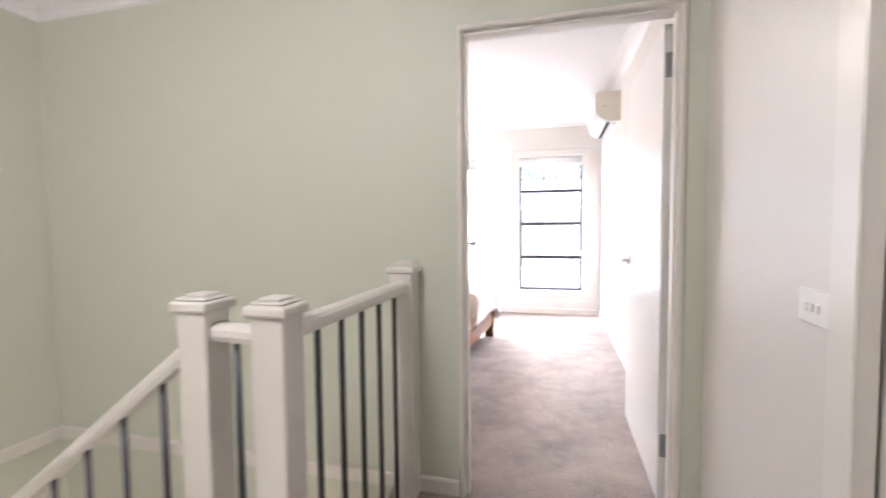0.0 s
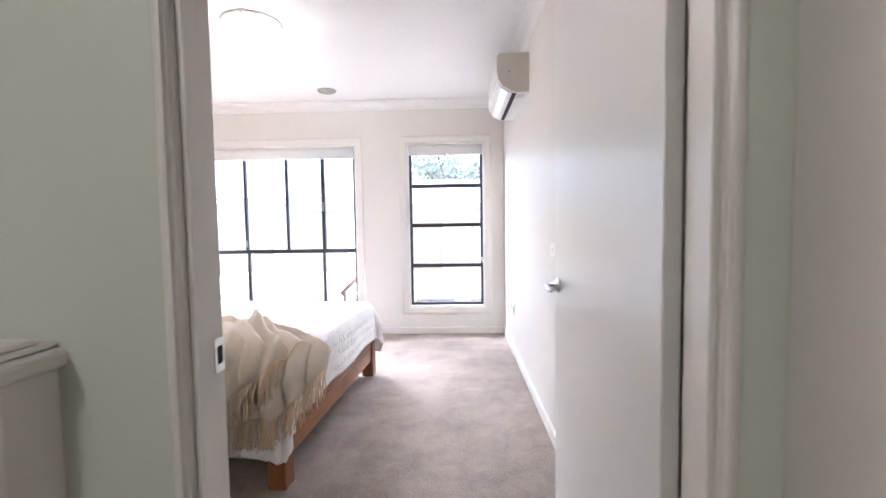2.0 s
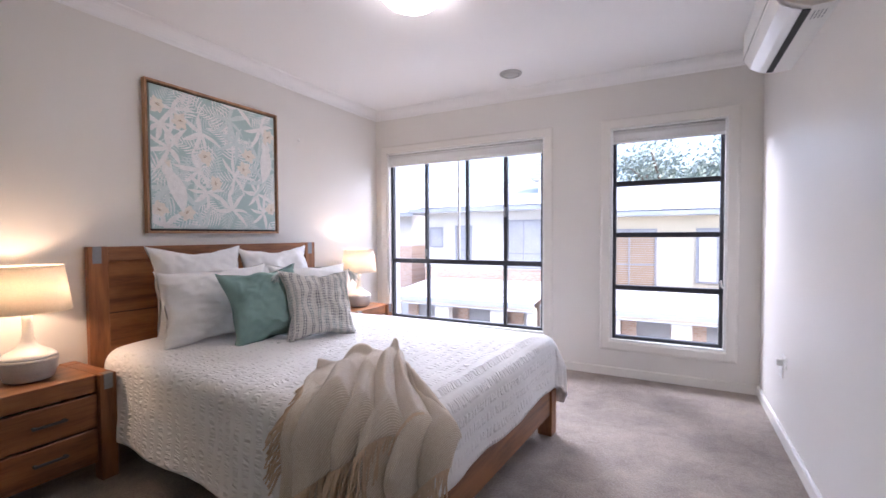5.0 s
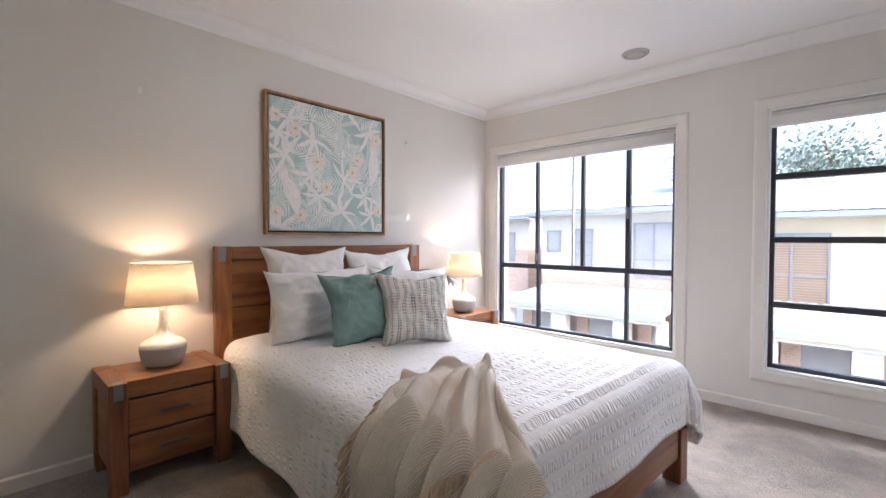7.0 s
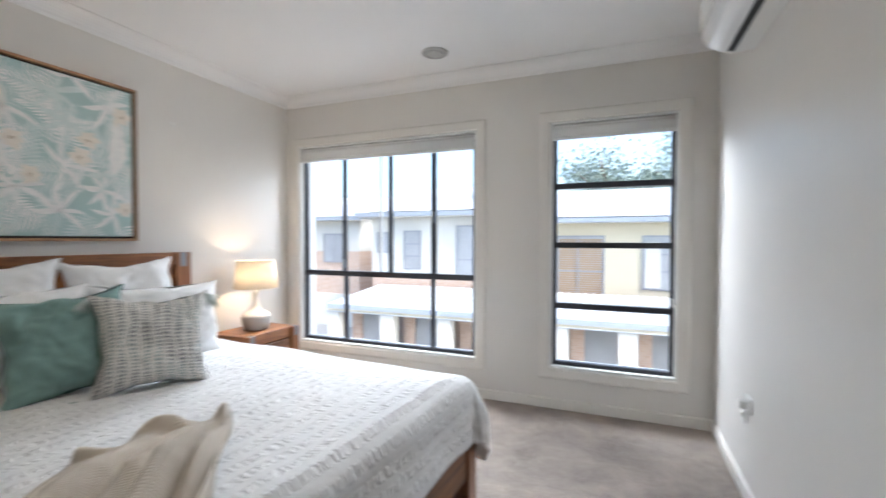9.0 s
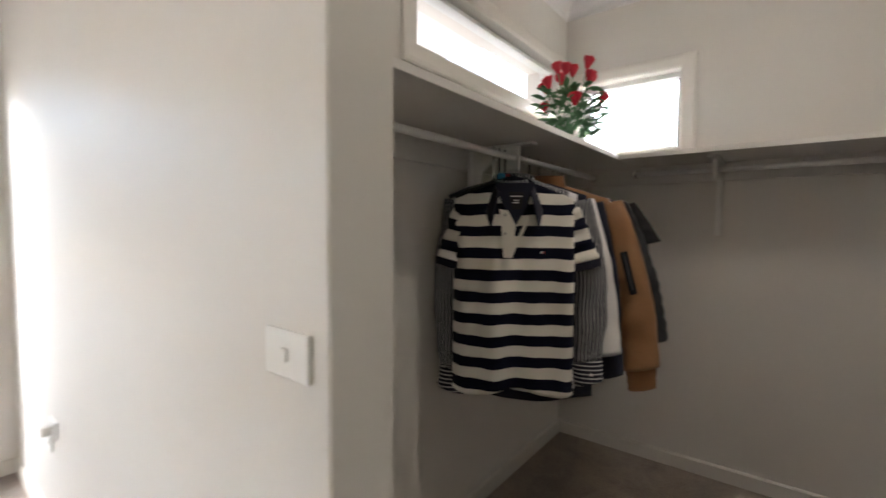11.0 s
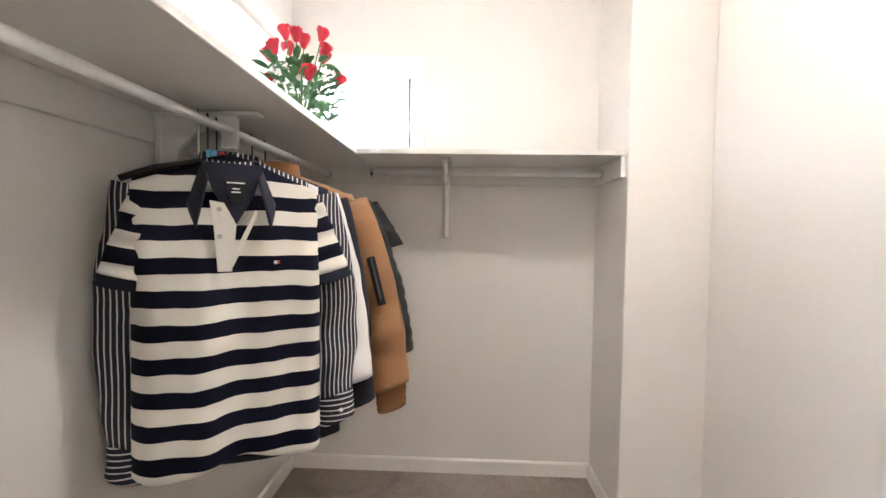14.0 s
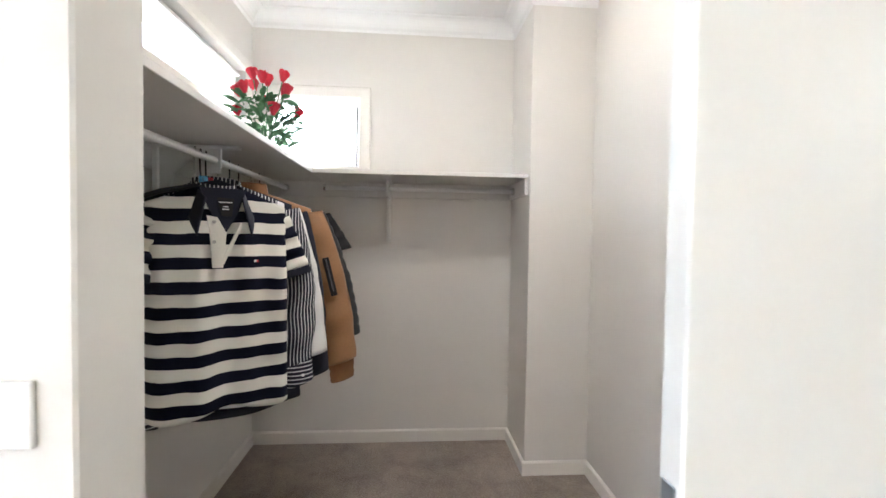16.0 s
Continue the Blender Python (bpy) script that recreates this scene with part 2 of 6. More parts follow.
def glow_material(name, color, strength):
    m, t, b = nodes_of(name)
    b.inputs["Base Color"].default_value = (0.9, 0.9, 0.88, 1)
    b.inputs["Emission Color"].default_value, b.inputs["Emission Strength"].default_value = (*color, 1), strength
    return m


def sheer_material(name, color, share, rough=0.8):
    """Cloth that lets light through."""
    m, t, b = nodes_of(name)
    n, l = t.nodes, t.links
    co, ns = n.new("ShaderNodeTexCoord"), n.new("ShaderNodeTexNoise")
    ns.inputs["Scale"].default_value, ns.inputs["Detail"].default_value = 140, 2
    l.new(co.outputs["Object"], ns.inputs["Vector"])
    mr = n.new("ShaderNodeMapRange")
    mr.inputs["To Min"].default_value, mr.inputs["To Max"].default_value = 0.88, 1.1
    l.new(ns.outputs["Fac"], mr.inputs["Value"])
    sc = n.new("ShaderNodeVectorMath")
    sc.operation = "SCALE"
    sc.inputs[0].default_value = color
    l.new(mr.outputs[0], sc.inputs["Scale"])
    tr = n.new("ShaderNodeBsdfTranslucent")
    l.new(sc.outputs[0], tr.inputs["Color"])
    l.new(sc.outputs[0], b.inputs["Base Color"])
    b.inputs["Roughness"].default_value = rough
    mx = n.new("ShaderNodeMixShader")
    mx.inputs["Fac"].default_value = share
    l.new(b.outputs[0], mx.inputs[1])
    l.new(tr.outputs[0], mx.inputs[2])
    l.new(mx.outputs[0], n["Material Output"].inputs["Surface"])
    return m


def brick_material():
    m, t, b = nodes_of("house_brick")
    n, l = t.nodes, t.links
    co = n.new("ShaderNodeTexCoord")
    mp = n.new("ShaderNodeMapping")
    mp.inputs["Rotation"].default_value = (radians(90), 0, 0)
    br = n.new("ShaderNodeTexBrick")
    br.inputs["Scale"].default_value = 4.0
    br.inputs["Color1"].default_value, br.inputs["Color2"].default_value = (0.52, 0.36, 0.27, 1), (0.60, 0.45, 0.35, 1)
    br.inputs["Mortar"].default_value = (0.55, 0.50, 0.44, 1)
    l.new(co.outputs["Object"], mp.inputs["Vector"])
    l.new(mp.outputs[0], br.inputs["Vector"])
    l.new(br.outputs["Color"], b.inputs["Base Color"])
    b.inputs["Roughness"].default_value = 0.9
    return m


WALL = surface("wall_paint", (0.70, 0.672, 0.63), 0.42, vary=0.015, scale=1.5, grain=220, bump=0.05, depth=0.001)
# Greener base colour than WALL, for the hall and stairwell walls.
SAGE = surface("hall_wall_sage", (0.61, 0.633, 0.535), 0.5, vary=0.015, scale=1.5, grain=220, bump=0.05, depth=0.001)
CEIL = surface("ceiling_paint", (0.80, 0.79, 0.78), 0.85, vary=0.012, scale=1.2, grain=150, bump=0.04, depth=0.001)
TRIM = surface("trim_gloss_paint", (0.74, 0.71, 0.66), 0.32, vary=0.02, scale=4, grain=120, bump=0.03, depth=0.001)
DOOR = surface("door_paint", (0.70, 0.69, 0.66), 0.30, vary=0.015, scale=2, grain=150, bump=0.05, depth=0.001)
CARPET = carpet_material()
WOOD_X = wood_material("acacia_along", (0.13, 0.045, 0.015), (0.36, 0.145, 0.05), 0)
WOOD_Y = wood_material("acacia_across", (0.13, 0.045, 0.015), (0.36, 0.145, 0.05), 1)
WOOD_Z = wood_material("acacia_upright", (0.12, 0.04, 0.014), (0.33, 0.13, 0.045), 2)
FRAME_WOOD = wood_material("picture_frame_wood", (0.22, 0.11, 0.05), (0.42, 0.23, 0.11), 2)
IRON = surface("dark_metal", (0.10, 0.10, 0.11), 0.45, 0.8, vary=0.1, bump=0.05)
PEWTER = surface("brushed_grey_metal", (0.28, 0.29, 0.30), 0.5, 0.7, vary=0.12, bump=0.05)
CHROME = surface("chrome", (0.75, 0.75, 0.75), 0.27, 1.0, vary=0.03, bump=0.0)
ALU = surface("window_aluminium", (0.045, 0.047, 0.055), 0.4, 0.2, vary=0.08, bump=0.02)
WHITE_ALU = surface("white_aluminium", (0.78, 0.78, 0.76), 0.4, 0.0, vary=0.02, bump=0.0)
PLASTIC = surface("white_plastic", (0.80, 0.79, 0.76), 0.32, vary=0.015, bump=0.0)
GREY_PLASTIC = surface("grey_plastic", (0.30, 0.30, 0.30), 0.5, vary=0.03, bump=0.0)
# Black for dark parts, and for shade painted at slots, holes and grooves.
BLACK = surface("black_and_recess_shade", (0.012, 0.012, 0.013), 0.7, vary=0.05, bump=0.0)
GLASS = glass_material()
QUILT = quilt_material()
LINEN = surface("white_linen", (0.85, 0.84, 0.825), 0.9, vary=0.03, scale=6, grain=160, bump=0.35, depth=0.003, sheen=0.1)
MATTRESS = surface("cream_mattress_cloth", (0.74, 0.68, 0.58), 0.9, vary=0.04, scale=8, grain=120, bump=0.3, depth=0.003)
TEAL = surface("teal_linen", (0.225, 0.365, 0.34), 0.9, vary=0.10, scale=9, grain=260, bump=0.45, depth=0.002, sheen=0.2)
THROW = weave_material("beige_wool", (0.62, 0.525, 0.42), (0.85, 0.78, 0.68), (0.55, 0.44, 0.33), 80, 50)
FRINGE = surface("wool_fringe", (0.68, 0.52, 0.37), 0.95, vary=0.12, scale=20, grain=150, bump=0.3)
SHADE = sheer_material("linen_shade", (0.84, 0.77, 0.66), 0.40)
BLIND = sheer_material("roller_blind", (0.80, 0.79, 0.77), 0.15)
CERAMIC = surface("white_ceramic", (0.78, 0.75, 0.70), 0.45, vary=0.03, scale=12, grain=90, bump=0.05)
CEMENT = surface("grey_cement", (0.40, 0.385, 0.36), 0.85, vary=0.10, scale=14, grain=110, bump=0.3, depth=0.002)
DOME = glow_material("lit_opal_glass", (1.0, 0.90, 0.80), 3.4)


# ---- mesh helpers ----
def part(name, bm, material, parent=None, label="", smooth=False):
    me = bpy.data.meshes.new(name)
    bmesh.ops.recalc_face_normals(bm, faces=bm.faces)
    bm.to_mesh(me)
    bm.free()
    me.materials.append(material)
    if smooth:
        for p in me.polygons:
            p.use_smooth = True
    ob = new(name, me)
    if parent is not None:
        ob.parent = parent
    if label:
        ob["label"] = label
    return ob


def thing(name, m, label, category, group=""):
    ob = new(name)
    ob.empty_display_size = 0.1
    ob.matrix_world = m
    return tagged(ob, label, category, group)


def structure(name, bm, material, label, smooth=False):
    ob = part(name, bm, material, None, "", smooth)
    return tagged(ob, label, name.rstrip("_0123456789").split("_")[0], "", "structure")


def box(bm, x0, x1, y0, y1, z0, z1, bevel=0.0, segments=1):
    vs = [bm.verts.new((x, y, z)) for x in (x0, x1) for y in (y0, y1) for z in (z0, z1)]
    fs = [bm.faces.new([vs[i] for i in q]) for q in ((0, 1, 3, 2), (4, 6, 7, 5), (0, 4, 5, 1), (2, 3, 7, 6), (0, 2, 6, 4), (1, 5, 7, 3))]
    if bevel:
        es = list({e for f in fs for e in f.edges})
        bmesh.ops.bevel(bm, geom=es, offset=bevel, segments=segments, affect="EDGES", profile=0.5)
    return bm


def boxed(*a, **k):
    return box(bmesh.new(), *a, **k)


def lathe(bm, profile, at=(0, 0, 0), segs=40, axis="z", caps=True):
    """Turn a profile of (radius, height) about an upright axis."""
    rings = []
    for r, h in profile:
        ring = []
        for i in range(segs):
            a = 2 * math.pi * i / segs
            c, s = r * math.cos(a), r * math.sin(a)
            p = (c, s, h) if axis == "z" else (h, c, s) if axis == "x" else (c, h, s)
            ring.append(bm.verts.new(Vector(at) + Vector(p)))
        rings.append(ring)
    for a, b in zip(rings, rings[1:]):
        for i in range(segs):
            j = (i + 1) % segs
            bm.faces.new((a[i], a[j], b[j], b[i]))
    for ring in (rings[0], rings[-1]) if caps else ():
        if (ring[0].co - ring[segs // 2].co).length > 1e-4:
            bm.faces.new(ring)
    return bm


def tube(bm, pts, r, segs=10):
    pts = [Vector(p) for p in pts]
    rings = []
    for i, p in enumerate(pts):
        d = (pts[min(i + 1, len(pts) - 1)] - pts[max(i - 1, 0)]).normalized()
        a = d.orthogonal().normalized() if i == 0 else (rings[-1][1] - d * rings[-1][1].dot(d)).normalized()
        b = d.cross(a)
        rings.append(([bm.verts.new(p + r * (math.cos(2 * math.pi * k / segs) * a + math.sin(2 * math.pi * k / segs) * b)) for k in range(segs)], a))
    for (u, _), (v, _) in zip(rings, rings[1:]):
        for k in range(segs):
            j = (k + 1) % segs
            bm.faces.new((u[k], u[j], v[j], v[k]))
    bm.faces.new(rings[0][0])
    bm.faces.new(rings[-1][0])
    return bm


def prism(bm, outline, axis, a, b):
    """Extrude a closed outline of two coordinates along an axis from a to b."""
    def at(p, v):
        return (v, p[0], p[1]) if axis == "x" else (p[0], v, p[1]) if axis == "y" else (p[0], p[1], v)
    r0 = [bm.verts.new(at(p, a)) for p in outline]
    r1 = [bm.verts.new(at(p, b)) for p in outline]
    n = len(outline)
    for i in range(n):
        j = (i + 1) % n
        bm.faces.new((r0[i], r0[j], r1[j], r1[i]))
    bm.faces.new(r0)
    bm.faces.new(r1)
    return bm


def sheet(bm, f, nu, nv, thick=0.0, uv=None):
    """A cloth: f(u, v) with u and v from 0 to 1, as a grid with UVs in metres where uv gives its size."""
    g = [[bm.verts.new(f(i / nu, j / nv)) for j in range(nv + 1)] for i in range(nu + 1)]
    lay = bm.loops.layers.uv.verify()
    for i in range(nu):
        for j in range(nv):
            fc = bm.faces.new((g[i][j], g[i + 1][j], g[i + 1][j + 1], g[i][j + 1]))
            fc.smooth = True
            if uv:
                for lp, (a, b) in zip(fc.loops, ((i, j), (i + 1, j), (i + 1, j + 1), (i, j + 1))):
                    lp[lay].uv = (a / nu * uv[0], b / nv * uv[1])
    return bm


def thicken(ob, t, offset=0.0):
    md = ob.modifiers.new("thickness", "SOLIDIFY")
    md.thickness, md.offset = t, offset


def holed(bm, axis, a, b, lo, hi, z0, z1, holes):
    """A wall from a to b thick across axis, from lo to hi along, with openings (along0, along1, z0, z1)."""
    us = sorted({lo, hi, *[h[0] for h in holes], *[h[1] for h in holes]})
    zs = sorted({z0, z1, *[h[2] for h in holes], *[h[3] for h in holes]})
    cells = {}
    for i in range(len(us) - 1):
        for j in range(len(zs) - 1):
            u, z = (us[i] + us[i + 1]) / 2, (zs[j] + zs[j + 1]) / 2
            cells[i, j] = not any(h[0] < u < h[1] and h[2] < z < h[3] for h in holes)
    vs = {}

    def v(i, j, k):
        if (i, j, k) not in vs:
            d = (a, b)[k]
            vs[i, j, k] = bm.verts.new((d, us[i], zs[j]) if axis == "x" else (us[i], d, zs[j]))
        return vs[i, j, k]
    for (i, j), solid in cells.items():
        if not solid:
            continue
        for k in (0, 1):
            bm.faces.new((v(i, j, k), v(i + 1, j, k), v(i + 1, j + 1, k), v(i, j + 1, k)))
        for (di, dj), (p, q) in (((-1, 0), ((i, j), (i, j + 1))), ((1, 0), ((i + 1, j), (i + 1, j + 1))), ((0, -1), ((i, j), (i + 1, j))), ((0, 1), ((i, j + 1), (i + 1, j + 1)))):
            if not cells.get((i + di, j + dj), False):
                bm.faces.new((v(*p, 0), v(*q, 0), v(*q, 1), v(*p, 1)))
    return bm


# ---- structure ----
XW, XE, YS, YN, H = -1.95, 1.60, 4.615, 8.70, 2.59     # bedroom
YH = 4.505                                             # hall face of the door wall
JX, JY = 1.73, 6.126                                  # end of the wall beside the robe
RX, RN, RS = 3.78, 6.70, 4.78                         # walk-in robe
NX, NY = 3.364, 5.126                                 # nib in the robe
W1 = (-1.80, -0.045, 0.30, 2.130)                     # wide window opening
W2 = (0.530, 1.382, 0.30, 2.132)                      # narrow window opening
DX0, DX1, DZ = 0.632, 1.472, 2.035                     # bedroom door opening
HL = -1.785                                           # stairwell's far wall

bm = boxed(XW - 0.1, RX + 0.1, YH + 0.001, YN + 0.05, -0.25, 0.0)
structure("floor_bedroom", bm, CARPET, "grey-beige cut-pile carpet over the bedroom and robe")
structure("wall_north", holed(bmesh.new(), "y", YN, YN + 0.22, XW - 0.12, XE + 0.12, 0, H, [W1, W2]), WALL, "off-white painted plaster wall with two windows")
structure("wall_west", boxed(XW - 0.12, XW, YH + 0.002, YN, 0, H), WALL, "off-white painted plaster wall behind the bed")
structure("wall_east", boxed(XE, JX, JY, YN, 0, H, bevel=0.004), WALL, "off-white painted plaster wall under the air conditioner")
structure("wall_south", holed(bmesh.new(), "y", YH, YS, HL - 0.1, XE + 0.01, -3.0, H + 0.2, [(DX0 - 0.02, DX1 + 0.02, -0.02, DZ + 0.02)]), SAGE, "pale sage hall wall with the bedroom doorway")
# Box added to block the see-through gap at the open door's hinges.
structure("wall_robe_corner", boxed(1.503, XE + 0.010, YS + 0.001, RS - 0.004, 0, H), WALL, "off-white box added to close the gap behind the open door")
structure("wall_robe_south", holed(bmesh.new(), "y", RS - 0.11, RS, XE + 0.012, RX + 0.1, 0, H, [(1.75, 2.55, 0, 2.06)]), WALL, "off-white painted robe wall with a closed door")
CWL = (2.42, 3.66, 1.93, 2.20)
CWB = (6.075, 6.62, 1.69, 2.10)
structure("wall_robe_north", holed(bmesh.new(), "y", RN, RN + 0.2, JX, RX + 0.2, 0, H, [CWL]), WALL, "off-white painted robe wall with a high window")
structure("wall_robe_east", holed(bmesh.new(), "x", RX, RX + 0.2, RS - 0.1, RN, 0, H, [CWB]), WALL, "off-white painted robe wall with a small high window")
structure("wall_robe_nib", boxed(NX, RX, RS, NY, 0, H, bevel=0.003), WALL, "off-white painted nib wall in the robe")
structure("ceiling", boxed(XW - 0.1, RX + 0.2, YS, YN + 0.2, H, H + 0.15), CEIL, "flat white painted plasterboard ceiling")


def cove(bm, axis, a, b, wall, out, size=0.09, H=H):
    """A coved cornice along a wall; out is +1 or -1, the way into the room."""
    pts = [(wall, H), (wall, H - size)]
    for k in range(7):
        t = k / 6 * math.pi / 2
        pts.append((wall + out * (0.008 + (size - 0.016) * (1 - math.cos(t))), H - size + 0.012 + (size - 0.02) * math.sin(t)))
    pts.append((wall + out * size, H - 0.004))
    pts.append((wall + out * size, H))
    return prism(bm, pts, axis, a, b)


structure("cornice_1", cove(bmesh.new(), "x", XW, XE, YN, -1), CEIL, "white coved plaster cornice over the windows")
structure("cornice_2", cove(bmesh.new(), "y", YS, YN, XW, 1), CEIL, "white coved plaster cornice over the bed wall")
structure("wall_robe_header", boxed(XE + 0.001, JX - 0.001, YS, JY, 2.10, H), WALL, "off-white painted bulkhead over the robe opening")
structure("cornice_3", cove(bmesh.new(), "y", YS, YN, XE, -1), CEIL, "white coved plaster cornice over the air conditioner")
structure("cornice_4", cove(bmesh.new(), "y", NY, RN, RX, -1), CEIL, "white coved plaster cornice at the back of the robe")
structure("cornice_5", cove(bmesh.new(), "x", JX, RX, RN, -1), CEIL, "white coved plaster cornice over the robe window")
structure("cornice_6", cove(bmesh.new(), "x", NX, RX, NY, 1), CEIL, "white coved plaster cornice beside the robe nib")
structure("cornice_7", cove(bmesh.new(), "y", RS, NY, NX, -1), CEIL, "white coved plaster cornice on the robe nib")


def skirting(bm, axis, a, b, wall, out, h=0.075, d=0.014, z=0.0):
    return prism(bm, [(wall, z), (wall + out * d, z), (wall + out * d, z + h - 0.008), (wall + out * (d - 0.008), z + h), (wall, z + h)], axis, a, b)


for i, (axis, a, b, w, o) in enumerate([("x", XW, XE, YN, -1), ("y", YS, YN, XW, 1), ("y", JY, YN, XE, -1), ("y", NY, RN, RX, -1), ("x", JX, RX, RN, -1),
                                        ("x", NX, RX, NY, 1), ("y", RS, NY + 0.014, NX, -1), ("x", 2.61, NX, RS, 1), ("x", XW, DX0 - 0.1, YS, 1)]):
    structure(f"baseboard_{i + 1}", skirting(bmesh.new(), axis, a, b, w, o), TRIM, "cream gloss-painted skirting board")


def architrave(bm, axis, wall, out, a, b, z0, z1, w=0.07, d=0.016, sill=True):
    """Mitred boards round an opening from a to b and z0 to z1."""
    prof = [(0, 0), (0, d * 0.6), (0.01, d), (w - 0.02, d), (w - 0.006, d * 0.8), (w, d * 0.45), (w, 0)]
    corners = [((a, z0), (-1, -1 if sill else 0)), ((a, z1), (-1, 1)), ((b, z1), (1, 1)), ((b, z0), (1, -1 if sill else 0))]
    rings = []
    for (u, z), (du, dz) in corners:
        ring = []
        for t, h in prof:
            p = (u + du * t, wall + out * h, z + dz * t)
            ring.append(bm.verts.new(p if axis == "y" else (p[1], p[0], p[2])))
        rings.append(ring)
    pairs = list(zip(rings, rings[1:])) + ([(rings[-1], rings[0])] if sill else [])
    for r, s in pairs:
        for k in range(len(prof)):
            j = (k + 1) % len(prof)
            bm.faces.new((r[k], r[j], s[j], s[k]))
    if not sill:
        bm.faces.new(rings[0])
        bm.faces.new(rings[-1])
    return bm


def window(name, w, label, uprights, rails, sash=()):
    """A dark aluminium window in the north wall: rails across (z, height), uprights (x, z0, z1, width)."""
    x0, x1, z0, z1 = w
    y0, y1 = YN + 0.045, YN + 0.095
    top = tagged(new(name), label, "window", "", "structure")
    top.location = ((x0 + x1) / 2, YN, z0)
    inv = Matrix.Translation(top.location).inverted()

    def add(n, b, material, lab=""):
        b.transform(inv)
        return part(n, b, material, top, lab)
    add("architrave", architrave(bmesh.new(), "y", YN, -1, x0, x1, z0, z1, 0.078), TRIM)
    bm = bmesh.new()
    for q in ((x0, x0 + 0.016, z0, z1), (x1 - 0.016, x1, z0, z1), (x0 + 0.016, x1 - 0.016, z1 - 0.016, z1), (x0 + 0.016, x1 - 0.016, z0, z0 + 0.018)):
        box(bm, q[0], q[1], YN + 0.001, YN + 0.21, q[2], q[3], bevel=0.001)
    add("reveal_lining", bm, WHITE_ALU, "white painted window reveal and sill")
    a, b, c, d = x0 + 0.016, x1 - 0.016, z0 + 0.018, z1 - 0.016
    f = 0.028
    bm = bmesh.new()
    box(bm, a, a + f, y0, y1, c, d, bevel=0.003)
    box(bm, b - f, b, y0, y1, c, d, bevel=0.003)
    box(bm, a + f, b - f, y0, y1, c, c + f, bevel=0.003)
    box(bm, a + f, b - f, y0, y1, d - f, d, bevel=0.003)
    add("window_frame", bm, ALU, "dark charcoal aluminium frame")
    for z, h in rails:
        add("rail", boxed(a + f, b - f, y0 - 0.004, y1 - 0.002, z - h / 2, z + h / 2, bevel=0.003), ALU)
    for x, p, q, wd, dy in uprights:
        add("upright", boxed(x - wd / 2, x + wd / 2, y0 + dy, y1 - 0.004 + dy, p, q, bevel=0.003), ALU)
    for x, p, q in sash:
        add("sash_stile", boxed(x - 0.009, x + 0.009, y0 + 0.030, y1 + 0.012, p, q, bevel=0.002), WHITE_ALU, "thin pale sash edge seen through the glass")
    levels = [c + f] + sorted(z for z, h in rails) + [d - f]
    for p, q in zip(levels, levels[1:]):
        g = add("pane", boxed(a + f - 0.004, b - f + 0.004, y0 + 0.024, y0 + 0.028, p, q), GLASS, "clear glass")
        g.visible_shadow = False
    return top


w1 = window("window_1", W1, "wide dark aluminium sliding window over the street",
            [(-1.335, 0.95, 2.10, 0.030, 0), (-0.855, 0.95, 2.10, 0.030, 0), (-0.440, 0.95, 2.10, 0.040, 0), (-1.320, 0.34, 0.95, 0.030, 0), (-0.448, 0.34, 0.95, 0.030, 0)],
            [(0.950, 0.048)], [(-0.965, 0.97, 2.10)])
for x in (-1.335, -0.440):
    bm = boxed(x - 0.012, x + 0.012, YN + 0.030, YN + 0.045, 1.40 if x > -1 else 1.0, 1.50 if x > -1 else 1.08, bevel=0.003)
    bm.transform(Matrix.Translation(w1.location).inverted())
    part("latch", bm, PEWTER, w1, "grey metal sash latch")
w2 = window("window_2", W2, "tall narrow dark aluminium window with four panes", [], [(1.662, 0.042), (1.222, 0.042), (0.767, 0.042)])
bm = tube(bmesh.new(), [(1.362, YN + 0.035, 0.80), (1.352, YN + 0.025, 0.82), (1.350, YN + 0.022, 0.86)], 0.007)
bm.transform(Matrix.Translation(w2.location).inverted())
part("latch", bm, PLASTIC, w2, "white window winder")


def roller_blind(w, drop, label):
    x0, x1, z1 = w[0] + 0.02, w[1] - 0.02, w[3] - 0.018
    b = thing("roller_blind", pose((x0 + x1) / 2, YN + 0.02, z1), label, "blind", "blinds in the bedroom windows")
    hw = (x1 - x0) / 2
    part("roll", lathe(bmesh.new(), [(0.0, -hw), (0.022, -hw), (0.022, hw), (0.0, hw)], (0, 0, -0.024), 20, "x"), BLIND, b, smooth=True)
    ob = part("fabric", sheet(bmesh.new(), lambda u, v: (-hw + 2 * hw * u, -0.022, -0.024 - v * (drop - 0.024)), 2, 4), BLIND, b)
    thicken(ob, 0.0015)
    part("bottom_bar", boxed(-hw, hw, -0.029, -0.015, -drop - 0.018, -drop + 0.006, bevel=0.004), WHITE_ALU, b)
    return b


roller_blind(W1, 0.115, "white roller blind rolled up in the wide window")
roller_blind(W2, 0.10, "white roller blind rolled up in the narrow window")

# bedroom doorway and door
bm = bmesh.new()
for y, o, gap, wide in ((YH, -1, 0.002, 0.024), (YS, 1, 0.012, 0.066)):
    architrave(bm, "y", y, o, DX0 - gap, DX1 + gap, 0.0, DZ + gap, wide, 0.018, sill=False)
structure("door_frame_1", bm, TRIM, "cream gloss-painted architrave round the bedroom doorway")
bm = bmesh.new()
box(bm, DX0 - 0.019, DX0, YH, YS, 0, DZ, bevel=0.002)
box(bm, DX1, DX1 + 0.019, YH, YS, 0, DZ, bevel=0.002)
